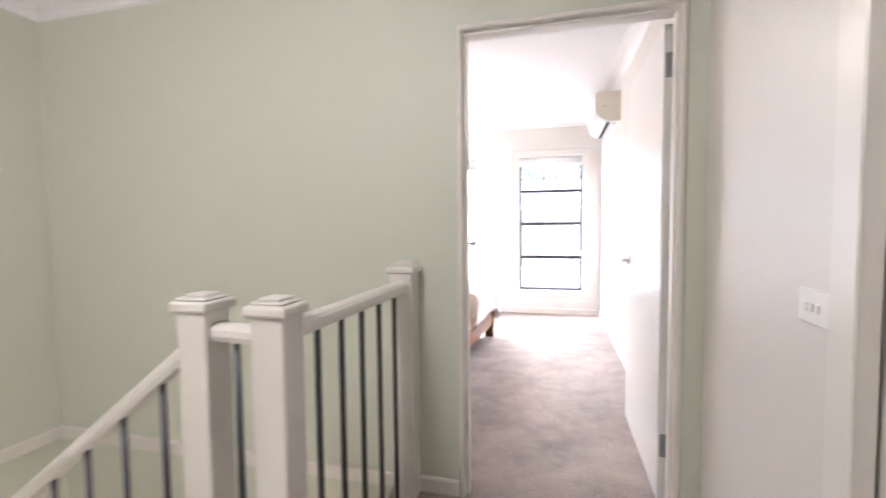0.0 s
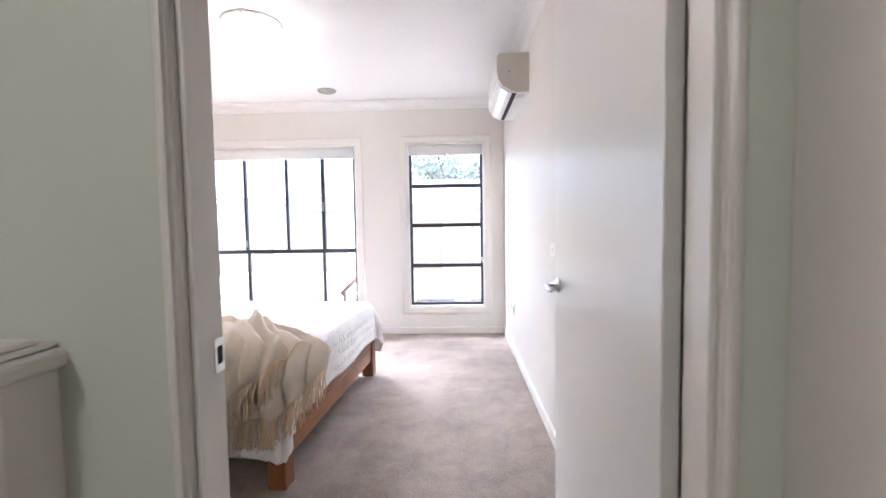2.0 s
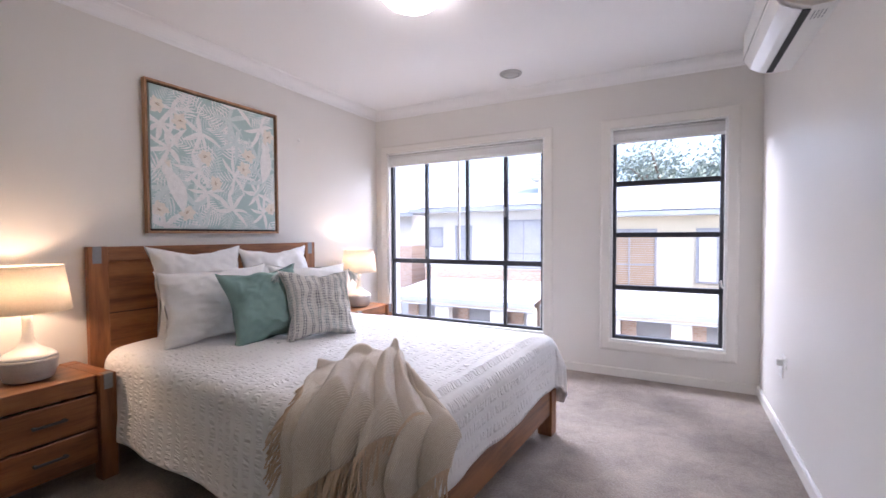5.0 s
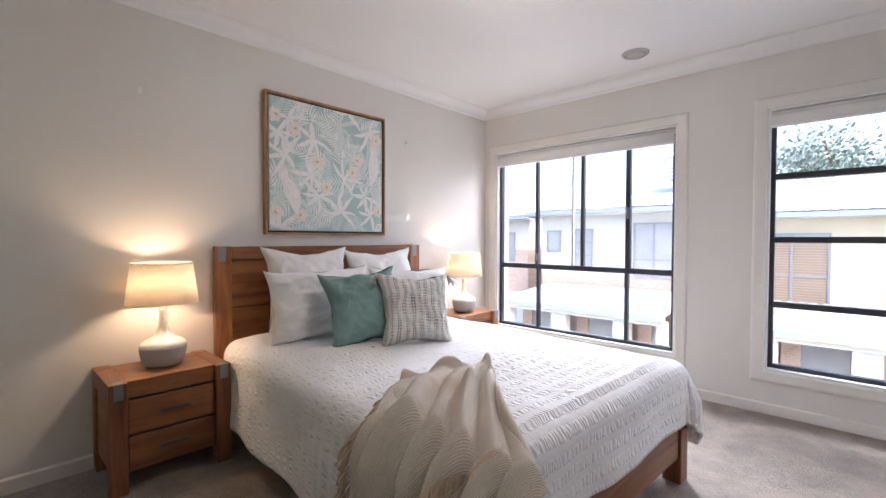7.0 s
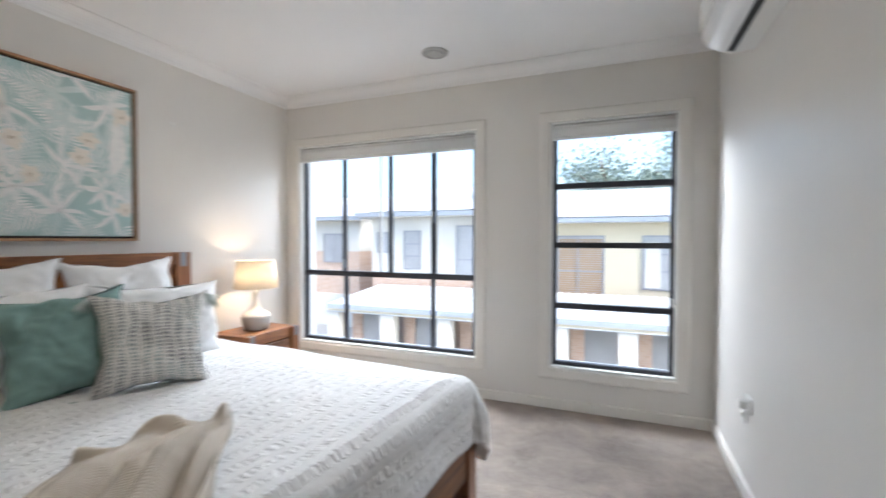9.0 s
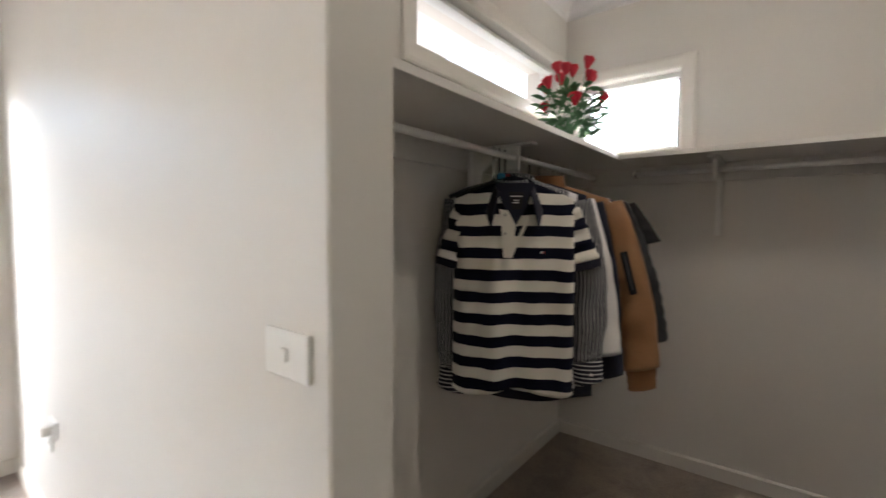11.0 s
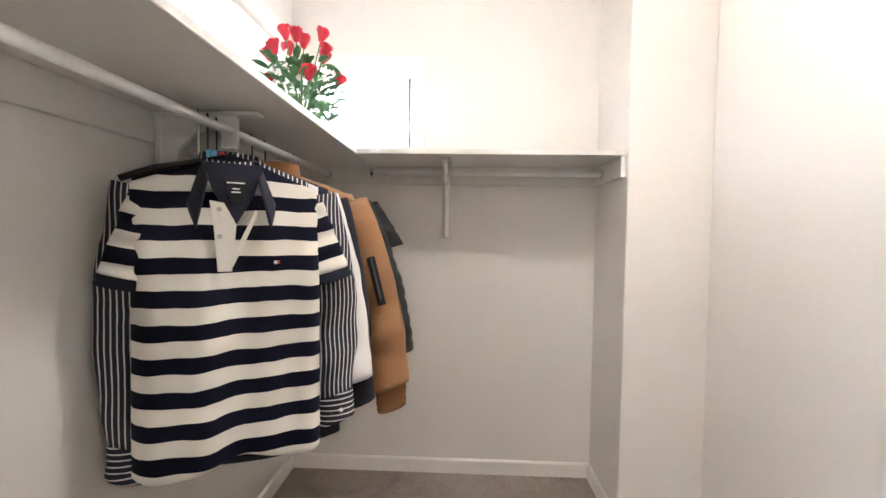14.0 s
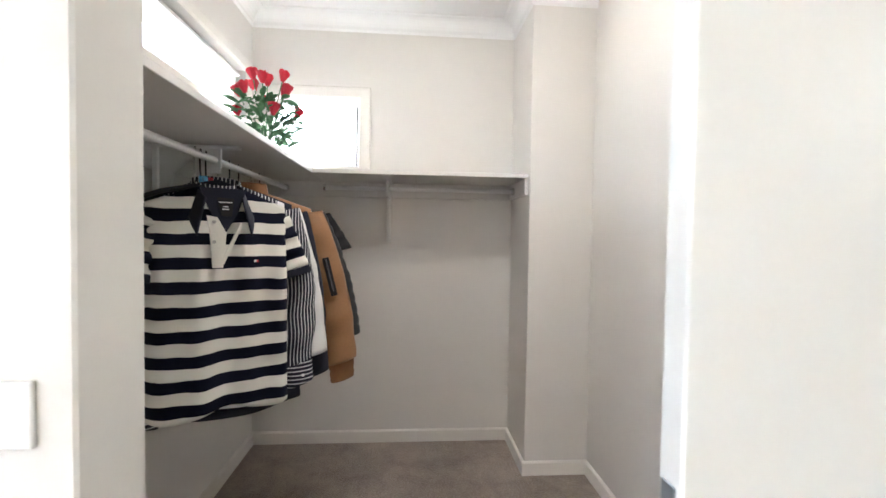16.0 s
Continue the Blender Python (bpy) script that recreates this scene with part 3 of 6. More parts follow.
box(bm, DX0 - 0.019, DX1 + 0.019, YH, YS, DZ, DZ + 0.019, bevel=0.002)
box(bm, DX0, DX0 + 0.012, YH + 0.01, YH + 0.055, 0, DZ - 0.012, bevel=0.002)
box(bm, DX1 - 0.012, DX1, YH + 0.01, YH + 0.055, 0, DZ - 0.012, bevel=0.002)
box(bm, DX0, DX1, YH + 0.01, YH + 0.055, DZ - 0.012, DZ, bevel=0.002)
structure("door_jamb_1", bm, TRIM, "cream gloss-painted door jamb with a stop")


def lever_handle(parent, x, y, z, way, side, axis="x"):
    """A round rose and a curved lever; way: out from the door, side: where the lever points."""
    rose, arm = bmesh.new(), bmesh.new()
    lathe(rose, [(0.0, 0), (0.027, 0), (0.027, 0.006), (0.024, 0.009), (0.012, 0.010), (0.010, 0.045), (0.0, 0.046)], (0, 0, 0), 28, "x")
    pts = [(0.040, 0, 0), (0.046, 0.015, 0.002), (0.050, 0.035, 0.002), (0.050, 0.070, -0.004), (0.048, 0.100, -0.002), (0.046, 0.120, 0.006)]
    tube(arm, pts, 0.0095, 12)
    m = Matrix.Translation((x, y, z)) @ Matrix.Diagonal((way, side, 1, 1)) if axis == "x" else Matrix.Translation((x, y, z)) @ Matrix(((0, side, 0, 0), (way, 0, 0, 0), (0, 0, 1, 0), (0, 0, 0, 1)))
    for b in (rose, arm):
        b.transform(m)
    h = part("door_handle", rose, CHROME, parent, "satin chrome lever handle", smooth=True)
    part("lever", arm, CHROME, h, smooth=True)
    return h


door = tagged(new("door_1"), "open white flush bedroom door with a chrome lever handle", "door", "", "structure")
door.location = (1.446, 4.640, 0.012)
DW, DH, DT = 0.875, 2.015, 0.035
part("leaf", boxed(0, DT, 0, DW, 0, DH, bevel=0.0025), DOOR, door)
lever_handle(door, 0, DW - 0.062, 0.985, -1, -1)
lever_handle(door, DT, DW - 0.062, 0.985, 1, -1)
part("latch_plate", boxed(0.008, 0.028, DW - 0.001, DW + 0.002, 0.90, 1.05, bevel=0.0008), PEWTER, door)
for z in (0.20, 1.80):
    h = part("hinge", lathe(bmesh.new(), [(0, 0), (0.007, 0), (0.007, 0.10), (0, 0.10)], (0.040, -0.004, z), 14), PEWTER, door, "grey steel butt hinge")
    part("hinge_leaf", boxed(0.006, 0.034, -0.003, -0.0005, z, z + 0.10), PEWTER, h)

st_ = tagged(new("strike_plate"), "chrome strike plate on the door jamb", "strike plate", "", "structure")
st_.location = (DX0, YS - 0.018, 1.0)
part("plate", boxed(0.0, 0.0022, -0.014, 0.016, -0.032, 0.032, bevel=0.001), CHROME, st_)
# Black block on the plate stands for the shaded hole.
part("hole", boxed(0.0015, 0.0028, -0.007, 0.008, -0.016, 0.016), BLACK, st_)

# robe door, closed, in the south wall of the robe
bm = architrave(bmesh.new(), "y", RS, 1, 1.785, 2.535, 0.0, 2.05, 0.066, 0.018, sill=False)
structure("door_frame_2", bm, TRIM, "cream gloss-painted architrave round the closed door in the robe")
bm = bmesh.new()
box(bm, 2.515, 2.549, RS - 0.109, RS + 0.001, 0, 2.04)
box(bm, 1.751, 1.785, RS - 0.109, RS + 0.001, 0, 2.04)
box(bm, 1.751, 2.549, RS - 0.109, RS + 0.001, 2.04, 2.059)
structure("door_jamb_2", bm, TRIM, "cream gloss-painted door jamb")
door2 = tagged(new("door_2"), "closed white flush door in the robe", "door", "", "structure")
door2.location = (1.787, RS - 0.05, 0.012)
part("leaf", boxed(0, 0.725, 0, 0.035, 0, 2.02, bevel=0.0025), DOOR, door2)
lever_handle(door2, 0.655, 0.035, 1.04, 1, -1, "y")

# ---- hall and stairwell ----
structure("floor_hall", boxed(0.30, 2.6, 0.4, YH, -0.25, 0.0), CARPET, "grey-beige carpet on the upstairs landing")
XH = 1.572
HH = 2.46                                             # hall ceiling
structure("wall_hall_east", boxed(XH, XH + 0.12, 3.66, YH, -0.2, H + 0.1, bevel=0.003), WALL, "off-white painted hall wall with a light switch")
structure("wall_hall_return", boxed(XH + 0.04, 2.7, 3.54, 3.66, -0.2, H + 0.1), WALL, "off-white painted hall wall")
structure("trim_hall_opening", boxed(XH - 0.014, XH + 0.03, 3.615, 3.70, 0.0, HH, bevel=0.004), TRIM, "cream gloss-painted board at the end of the hall wall")
structure("wall_hall_far", boxed(2.6, 2.7, 0.3, 3.54, -0.2, H + 0.1), WALL, "off-white painted hall wall")
structure("wall_hall_south", boxed(HL - 0.1, 2.7, 0.3, 0.4, -3.0, H + 0.1), WALL, "off-white painted hall wall")
structure("wall_stair_west", boxed(HL - 0.1, HL, 0.4, YH, -3.0, H + 0.1), SAGE, "pale sage stairwell wall")
structure("ceiling_hall", boxed(HL - 0.1, 2.7, 0.3, YH, HH, HH + 0.15), CEIL, "flat white painted hall ceiling")
structure("cornice_8", cove(bmesh.new(), "x", HL, XH, YH, -1, H=HH), CEIL, "white coved plaster cornice over the stairs")
structure("cornice_9", cove(bmesh.new(), "y", 0.4, YH, HL, 1, H=HH), CEIL, "white coved plaster cornice over the stairs")
bm = skirting(bmesh.new(), "x", HL, DX0 - 0.03, YH, -1, 0.068, 0.016, 0.0)
skirting(bm, "y", 2.7, YH, HL, 1, 0.068, 0.016, 0.0)
structure("trim_stairwell", bm, TRIM, "cream gloss-painted trim board round the stairwell")
structure("floor_stair_landing", boxed(HL, -1.15, 2.75, YH, -1.15, -0.95), CARPET, "carpeted half landing of the stairs")
structure("floor_lower", boxed(HL, 2.6, 0.4, YH, -3.0, -2.72), CARPET, "carpeted floor below the stairs")
st = tagged(new("stairs"), "carpeted staircase down to the half landing", "stairs", "", "structure")
for i in range(5):
    x = 0.30 - 0.27 * i
    part("step", boxed(x - 0.30, x, 2.75, 3.66, -0.19 * (i + 1) - 0.20, -0.19 * (i + 1), bevel=0.012, segments=2), CARPET, st)
structure("wall_stair_stringer", boxed(-1.15, 0.32, 3.66, 3.72, -1.6, -0.02 - 0.19), TRIM, "cream painted stair stringer")
structure("trim_landing_edge", boxed(0.28, 0.299, 3.62, YH - 0.02, -0.28, 0.012), TRIM, "cream painted fascia at the landing edge")


def newel(place, top, label):
    n = thing("newel_post", pose(*place), label, "newel post", "newel posts of the stair rail")
    base = place[2]
    h = top - base
    part("post", boxed(-0.050, 0.050, -0.050, 0.050, 0, h - 0.045, bevel=0.004), TRIM, n)
    bm = boxed(-0.064, 0.064, -0.064, 0.064, h - 0.05, h - 0.018, bevel=0.010, segments=3)
    box(bm, -0.051, 0.051, -0.051, 0.051, h - 0.018, h - 0.009, bevel=0.004)
    box(bm, -0.034, 0.034, -0.034, 0.034, h - 0.010, h, bevel=0.003)
    part("cap", bm, TRIM, n)
    return n


def handrail(a, b, label, drop, count):
    """A rounded rail from a to b with dark steel balusters down to a height given by drop."""
    a, b = Vector(a), Vector(b)
    r = thing("handrail", Matrix.Translation(a), label, "handrail", "stair rails")
    d = b - a
    side = Vector((-d.y, d.x, 0)).normalized()
    up = d.cross(side).normalized()
    up = -up if up.z < 0 else up
    prof = [(-0.028, -0.022), (-0.034, -0.005), (-0.033, 0.012), (-0.022, 0.024), (0, 0.028), (0.022, 0.024), (0.033, 0.012), (0.034, -0.005), (0.028, -0.022)]
    bm = bmesh.new()
    ends = [[bm.verts.new(p + side * s + up * t) for s, t in prof] for p in (Vector(), d)]
    for k in range(len(prof)):
        j = (k + 1) % len(prof)
        bm.faces.new((ends[0][k], ends[0][j], ends[1][j], ends[1][k]))
    bm.faces.new(ends[0])
    bm.faces.new(ends[1])
    part("rail", bm, TRIM, r)
    for i in range(count):
        p = d * ((i + 0.8) / (count + 0.35))
        lo = drop(a + p) - a.z
        part("baluster", lathe(bmesh.new(), [(0, lo), (0.0098, lo), (0.0098, p.z - 0.02), (0, p.z - 0.02)], (p.x, p.y, 0), 12), IRON, r, "dark steel baluster", smooth=True)
    return r


NT = 1.026
newel((0.372, YH - 0.050, -0.02), NT + 0.034, "cream painted square newel post against the hall wall")
newel((0.276, 3.68, -0.25), NT, "cream painted square newel post with a moulded cap")
newel((0.014, 3.70, -0.60), NT, "cream painted square newel post at the stair head")
handrail((0.298, 3.725, 0.930), (0.372, YH - 0.095, 0.952), "cream painted landing handrail with dark steel balusters", lambda p: 0.0, 5)
handrail((0.23, 3.685, 0.914), (0.06, 3.70, 0.914), "short cream painted handrail between two newels", lambda p: -0.2, 1)
handrail((-0.03, 3.71, 0.86), (-1.10, 3.74, 0.045), "cream painted handrail sloping down the stairs", lambda p: -0.75 + (p.x + 0.3) * 0.55, 6)


def wall_plate(name, m, w, h, label, rockers, category):
    """A plastic plate on a wall; its own x runs along the wall and y out of it."""
    s = thing(name, m, label, category)
    part("plate", boxed(-w / 2, w / 2, 0, 0.008, -h / 2, h / 2, bevel=0.003, segments=2), PLASTIC, s)
    for x, z, a, b in rockers:
        part("rocker", boxed(x - a / 2, x + a / 2, 0.007, 0.013, z - b / 2, z + b / 2, bevel=0.002), PLASTIC, s)
    return s


wall_plate("light_switch", pose(XH, 3.765, 1.027, 0, 0, 90), 0.120, 0.078, "white plastic three-gang light switch on the hall wall", [(-0.022, 0, 0.012, 0.020), (0, 0, 0.012, 0.020), (0.022, 0, 0.012, 0.020)], "switch")
wall_plate("light_switch", pose(XE, 6.225, 1.08, 0, 0, 90), 0.116, 0.076, "white plastic single light switch beside the robe opening", [(0, 0, 0.014, 0.022)], "switch")
for z, y in ((0.475, 7.86), (0.40, 7.93)):
    ob = wall_plate("power_point", pose(XE, y, z, 0, 0, 90), 0.105 if z > 0.45 else 0.076, 0.072, "white plastic wall outlet low on the wall", [(-0.02, 0.012, 0.012, 0.018), (0.02, 0.012, 0.012, 0.018)] if z > 0.45 else [(0, 0, 0.02, 0.02)], "power outlet")
ob = thing("plug", pose(XE - 0.008, 7.88, 0.465), "white plastic plug in the wall outlet", "plug")
part("body", boxed(-0.032, 0.0, -0.018, 0.018, -0.02, 0.02, bevel=0.006, segments=2), PLASTIC, ob)

# ---- fixtures ----
ac = thing("air_conditioner", pose(XE, 7.44, 2.168), "white wall-mounted split air conditioner unit", "air conditioner")
HWID = 0.430
prof = [(0, 0.0), (-0.09, -0.004), (-0.135, 0.012), (-0.185, 0.040), (-0.215, 0.085), (-0.225, 0.13), (-0.225, 0.245), (-0.215, 0.262), (-0.19, 0.27), (0, 0.27)]
part("case", prism(bmesh.new(), prof, "y", -HWID, HWID), PLASTIC, ac)
for s in (-1, 1):
    # End caps get a darker, yellower beige than the case.
    part("end_cap", prism(bmesh.new(), [(p[0] * 1.01, p[1] + (0.001 if p[1] > 0.1 else -0.001)) for p in prof], "y", s * HWID, s * (HWID + 0.006)), surface("beige_plastic", (0.72, 0.68, 0.60), 0.4, vary=0.02, bump=0.0), ac)
part("flap", prism(bmesh.new(), [(-0.120, 0.002), (-0.150, 0.013), (-0.192, 0.038), (-0.219, 0.080), (-0.223, 0.083), (-0.196, 0.034), (-0.152, 0.007), (-0.120, -0.004)], "y", -HWID + 0.02, HWID - 0.02), surface("glossy_flap", (0.82, 0.82, 0.81), 0.12, vary=0.01, bump=0.0), ac, "glossy white air outlet flap")
# Black strip under the case paints the shade of the outlet slot.
part("slot_shade", prism(bmesh.new(), [(-0.117, -0.0045), (-0.088, -0.0075), (-0.088, -0.003), (-0.117, 0.001)], "y", -HWID + 0.03, HWID - 0.03), BLACK, ac, "black strip for the shade in the air outlet slot")
part("seam", boxed(-0.2275, -0.2245, -HWID, HWID, 0.095, 0.098), GREY_PLASTIC, ac)
bm = bmesh.new()
for i in range(4):
    for k in range(3):
        box(bm, -0.07 + i * 0.013, -0.067 + i * 0.013, -HWID + 0.06 + k * 0.03, -HWID + 0.082 + k * 0.03 - 0.004 * (i % 2), -0.0062, -0.0028)
part("rating_sticker", bm, GREY_PLASTIC, ac, "grey printed lines under the unit")
bm = bmesh.new()
for z in (0.135, 0.143):
    box(bm, -0.15, -0.138, -HWID - 0.008, -HWID - 0.005, z, z + 0.004)
part("screw_cover", bm, BLACK, ac)

def oyster_light(m, r):
    """A round opal glass ceiling light of radius r with its chrome clips."""
    light = thing("ceiling_light", m, "lit round opal glass oyster ceiling light", "ceiling light", "oyster lights")
    part("base_ring", lathe(bmesh.new(), [(0, 0), (r + 0.007, 0), (r + 0.012, -0.012), (r + 0.002, -0.02), (0, -0.02)], segs=48), PLASTIC, light, smooth=True)
    part("dome", lathe(bmesh.new(), [(r, -0.018)] + [(r * math.cos(a), -0.018 - 0.55 * r * math.sin(a)) for a in np.linspace(0.1, 1.5, 10)] + [(0.0, -0.019 - 0.55 * r)], segs=48), DOME, light, "glowing opal glass dome", smooth=True)
    for i in range(3):
        a = 2.1 * i + 0.6
        part("clip", boxed(-0.008, 0.008, -0.006, 0.006, -0.035, -0.012, bevel=0.002), CHROME, light).location = ((r + 0.007) * math.cos(a), (r + 0.007) * math.sin(a), 0)


oyster_light(pose(-0.275, 6.77, H), 0.178)
# Second light is added out of view to brighten the robe.
oyster_light(pose(2.55, 5.50, H), 0.125)

vent = thing("ceiling_vent", pose(-0.215, 8.25, H), "round grey metal ceiling air vent", "vent")
# Even mid-grey for the flange and rings.
VENT = surface("grey_vent_metal", (0.42, 0.41, 0.39), 0.45, 0.3, vary=0.08, bump=0.0)
part("flange", lathe(bmesh.new(), [(0.10, 0), (0.115, 0), (0.112, -0.008), (0.095, -0.016), (0.088, -0.012), (0.088, 0)], segs=40), VENT, vent, smooth=True)
for r in (0.075, 0.055, 0.035, 0.015):
    part("ring", lathe(bmesh.new(), [(max(r - 0.012, 0.0), -0.020 + r * 0.1), (r, -0.010), (r + 0.004, -0.012), (max(r - 0.010, 0.0), -0.024 + r * 0.1)], segs=32), VENT, vent, smooth=True)
vent.scale = (0.82, 0.82, 1.0)
part("throat", lathe(bmesh.new(), [(0, -0.003), (0.09, -0.003), (0.09, 0)], segs=32), GREY_PLASTIC, vent)
for y, z in ((5.55, 2.05), (7.55, 2.08)):
    hk = thing("wall_hook", pose(XW, y, z), "small clear plastic picture hook on the bare wall", "wall hook")
    part("pad", boxed(0, 0.005, -0.010, 0.010, -0.018, 0.018, bevel=0.002), PLASTIC, hk)
    part("peg", boxed(0.004, 0.014, -0.005, 0.005, -0.012, -0.004, bevel=0.002), PLASTIC, hk)

# ---- picture ----
PY0, PY1, PZ0, PZ1 = 6.245, 7.275, 1.25, 2.228
pic = thing("framed_picture", pose(XW, (PY0 + PY1) / 2, PZ0), "framed botanical print of pale palm leaves and flowers on sage green", "picture")
hw, ph = (PY1 - PY0) / 2, PZ1 - PZ0
for n, q in (("frame_side", (-hw, -hw + 0.016, 0, ph)), ("frame_side", (hw - 0.016, hw, 0, ph)), ("frame_top", (-hw + 0.016, hw - 0.016, ph - 0.016, ph)), ("frame_bottom", (-hw + 0.016, hw - 0.016, 0, 0.016))):
    part(n, boxed(0.002, 0.042, q[0], q[1], q[2], q[3], bevel=0.002), FRAME_WOOD, pic)
part("backing", boxed(0.002, 0.012, -hw + 0.016, hw - 0.016, 0.016, ph - 0.016), BLACK, pic, "black shadow gap board")
a, b, c, d = -hw + 0.028, hw - 0.028, 0.028, ph - 0.028
part("canvas", boxed(0.012, 0.032, a, b, c, d, bevel=0.003), surface("sage_canvas", (0.43, 0.57, 0.55), 0.85, vary=0.10, scale=7, grain=180, bump=0.2), pic, "sage green stretched canvas")
PALE = surface("print_pale_leaf", (0.82, 0.81, 0.79), 0.85, vary=0.12, scale=30, grain=140, bump=0.1)
GREYL = surface("print_grey_leaf", (0.64, 0.71, 0.69), 0.85, vary=0.12, scale=30, grain=140, bump=0.1)
CREAM = surface("print_cream_petal", (0.80, 0.74, 0.66), 0.85, vary=0.12, scale=40, grain=140, bump=0.1)
BUFF = surface("print_buff_centre", (0.48, 0.38, 0.28), 0.85, vary=0.2, scale=60, grain=140, bump=0.1)
rnd = random.Random(7)


def blade(bm, y, z, ang, length, width, x):
    """A pointed leaf painted flat on the canvas, cut off at its edges."""
    ca, sa = math.cos(ang), math.sin(ang)
    left, right = [], []
    for k in range(7):
        t = k / 6
        w = width * math.sin(math.pi * min(1, t * 0.93 + 0.07)) ** 0.8 * 0.5 * (1 - 0.3 * t)
        bend = 0.12 * length * math.sin(t * 2.2)
        for lst, s in ((left, 1), (right, -1)):
            py, pz = y + ca * t * length - sa * (bend + s * w), z + sa * t * length + ca * (bend + s * w)
            lst.append((x, min(max(py, a + 0.004), b - 0.004), min(max(pz, c + 0.004), d - 0.004)))
    L = [bm.verts.new(p) for p in left]
    R = [bm.verts.new(p) for p in right]
    for k in range(6):
        bm.faces.new((L[k], L[k + 1], R[k + 1], R[k]))


PRINT = {"grey": (GREYL, "grey-green printed leaf"), "pale": (PALE, "off-white printed palm leaf"), "petal": (CREAM, "cream printed flower"), "buff": (BUFF, "tan printed flower centre")}


def printed(name, key, bm):
    part(name, bm, PRINT[key][0], pic, PRINT[key][1])


def frond(y, z, ang, length, key, x, n=11):
    bm = bmesh.new()
    for k in range(n):
        t = (k + 1) / n
        py, pz = y + math.cos(ang + 0.25 * t) * length * t, z + math.sin(ang + 0.25 * t) * length * t
        for s in (-1, 1):
            blade(bm, py, pz, ang + 0.25 * t + s * (1.05 - 0.5 * t), length * 0.45 * (1.1 - 0.65 * t), 0.013, x)
    printed("palm_frond", key, bm)


for i in range(44):
    frond(a + ((i * 0.7549) % 1) * (b - a), c + ((i * 0.5698) % 1) * (d - c), rnd.uniform(0, 6.28), rnd.uniform(0.2, 0.3), "grey" if i % 3 == 0 else "pale", 0.0325 + 0.00003 * i)
for i in range(20):
    y, z, base = a + ((i * 0.7549 + 0.31) % 1) * (b - a), c + ((i * 0.5698 + 0.17) % 1) * (d - c), rnd.uniform(0, 6.28)
    bm = bmesh.new()
    for k in range(6):
        blade(bm, y, z, base + k * 0.85 + rnd.uniform(-0.2, 0.2), rnd.uniform(0.12, 0.2), rnd.uniform(0.028, 0.045), 0.0337 + 0.00003 * i)
    printed("lily_leaf", "pale" if i % 3 else "grey", bm)
for i, (u, v) in enumerate([(0.2, 0.78), (0.24, 0.12), (0.46, 0.36), (0.74, 0.62), (0.93, 0.82), (0.95, 0.18), (0.05, 0.86), (0.38, 0.55), (0.7, 0.5), (0.05, 0.14)]):
    y, z = a + u * (b - a), c + v * (d - c)
    bm = bmesh.new()
    for k in range(6):
        blade(bm, y, z, k * 1.047 + i, rnd.uniform(0.045, 0.07), 0.05, 0.0346 + 0.00006 * k)
    printed("flower", "petal", bm)
    bm = bmesh.new()
    for k in range(4):
        blade(bm, y, z, k * 0.8 + i, 0.020, 0.006, 0.0352)
    printed("flower_centre", "buff", bm)
for i, (u, v) in enumerate([(0.13, 0.30), (0.90, 0.60)]):
    y, z = a + u * (b - a), c + v * (d - c)
    s = 1 if i == 0 else -1
    bm = bmesh.new()
    blade(bm, y - 0.01 * s, z + 0.10, -1.35 if i == 0 else -1.8, 0.28, 0.13, 0.0353)
    blade(bm, y - 0.03 * s, z + 0.07, 1.2 if i == 0 else 1.9, 0.10, 0.085, 0.0354)
    printed("bird_shape", "pale", bm)
    bm = bmesh.new()
    for k in range(4):
        blade(bm, y - 0.01 * s, z + 0.13, 1.3 + 0.25 * k, 0.06, 0.010, 0.0356)
    printed("crest", "petal", bm)

# ---- bed ----
BED = pose(-1.90, 6.742, 0, 0, 0, -4.3)
bed = thing("bed", BED, "queen bed with an acacia wood frame and tall panel headboard", "bed")
HW = 0.82
part("headboard_panel", boxed(-0.005, 0.025, -HW + 0.10, HW - 0.10, 0.30, 1.085, bevel=0.002), WOOD_Y, bed)
# Black strip on the panel paints the groove's shade.
part("headboard_groove", boxed(0.023, 0.0262, -HW + 0.10, HW - 0.10, 0.775, 0.780), BLACK, bed)
part("top_rail", boxed(-0.02, 0.05, -HW + 0.10, HW - 0.10, 1.085, 1.170, bevel=0.004), WOOD_Y, bed)
for s in (-1, 1):
    y0, y1 = sorted((s * HW, s * (HW - 0.10)))
    post = part("headboard_post", boxed(-0.03, 0.055, y0, y1, 0.0, 1.172, bevel=0.005, segments=2), WOOD_Z, bed)
    part("corner_plate", boxed(0.054, 0.0575, y0 + 0.022, y1 - 0.035, 1.075, 1.1725), PEWTER, post, "dark grey metal corner plate")
    part("side_rail", boxed(0.056, 2.17, *sorted((s * (HW - 0.02), s * (HW - 0.05))), 0.15, 0.30, bevel=0.004), WOOD_X, bed)
    part("leg", boxed(2.135, 2.225, *sorted((s * (HW - 0.01), s * (HW - 0.10))), 0.0, 0.275, bevel=0.005, segments=2), WOOD_Z, bed)
part("foot_rail", boxed(2.175, 2.213, -HW + 0.10, HW - 0.10, 0.13, 0.285, bevel=0.004), WOOD_Y, bed)
part("slat_base", boxed(0.06, 2.17, -HW + 0.06, HW - 0.06, 0.24, 0.27), WOOD_Y, bed)

MX0, MX1, MY = 0.06, 2.13, 0.765
mat_ob = part("mattress", boxed(MX0, MX1, -MY, MY, 0.272, 0.565, bevel=0.05, segments=4), MATTRESS, None, smooth=True)
mat_ob.matrix_world = BED
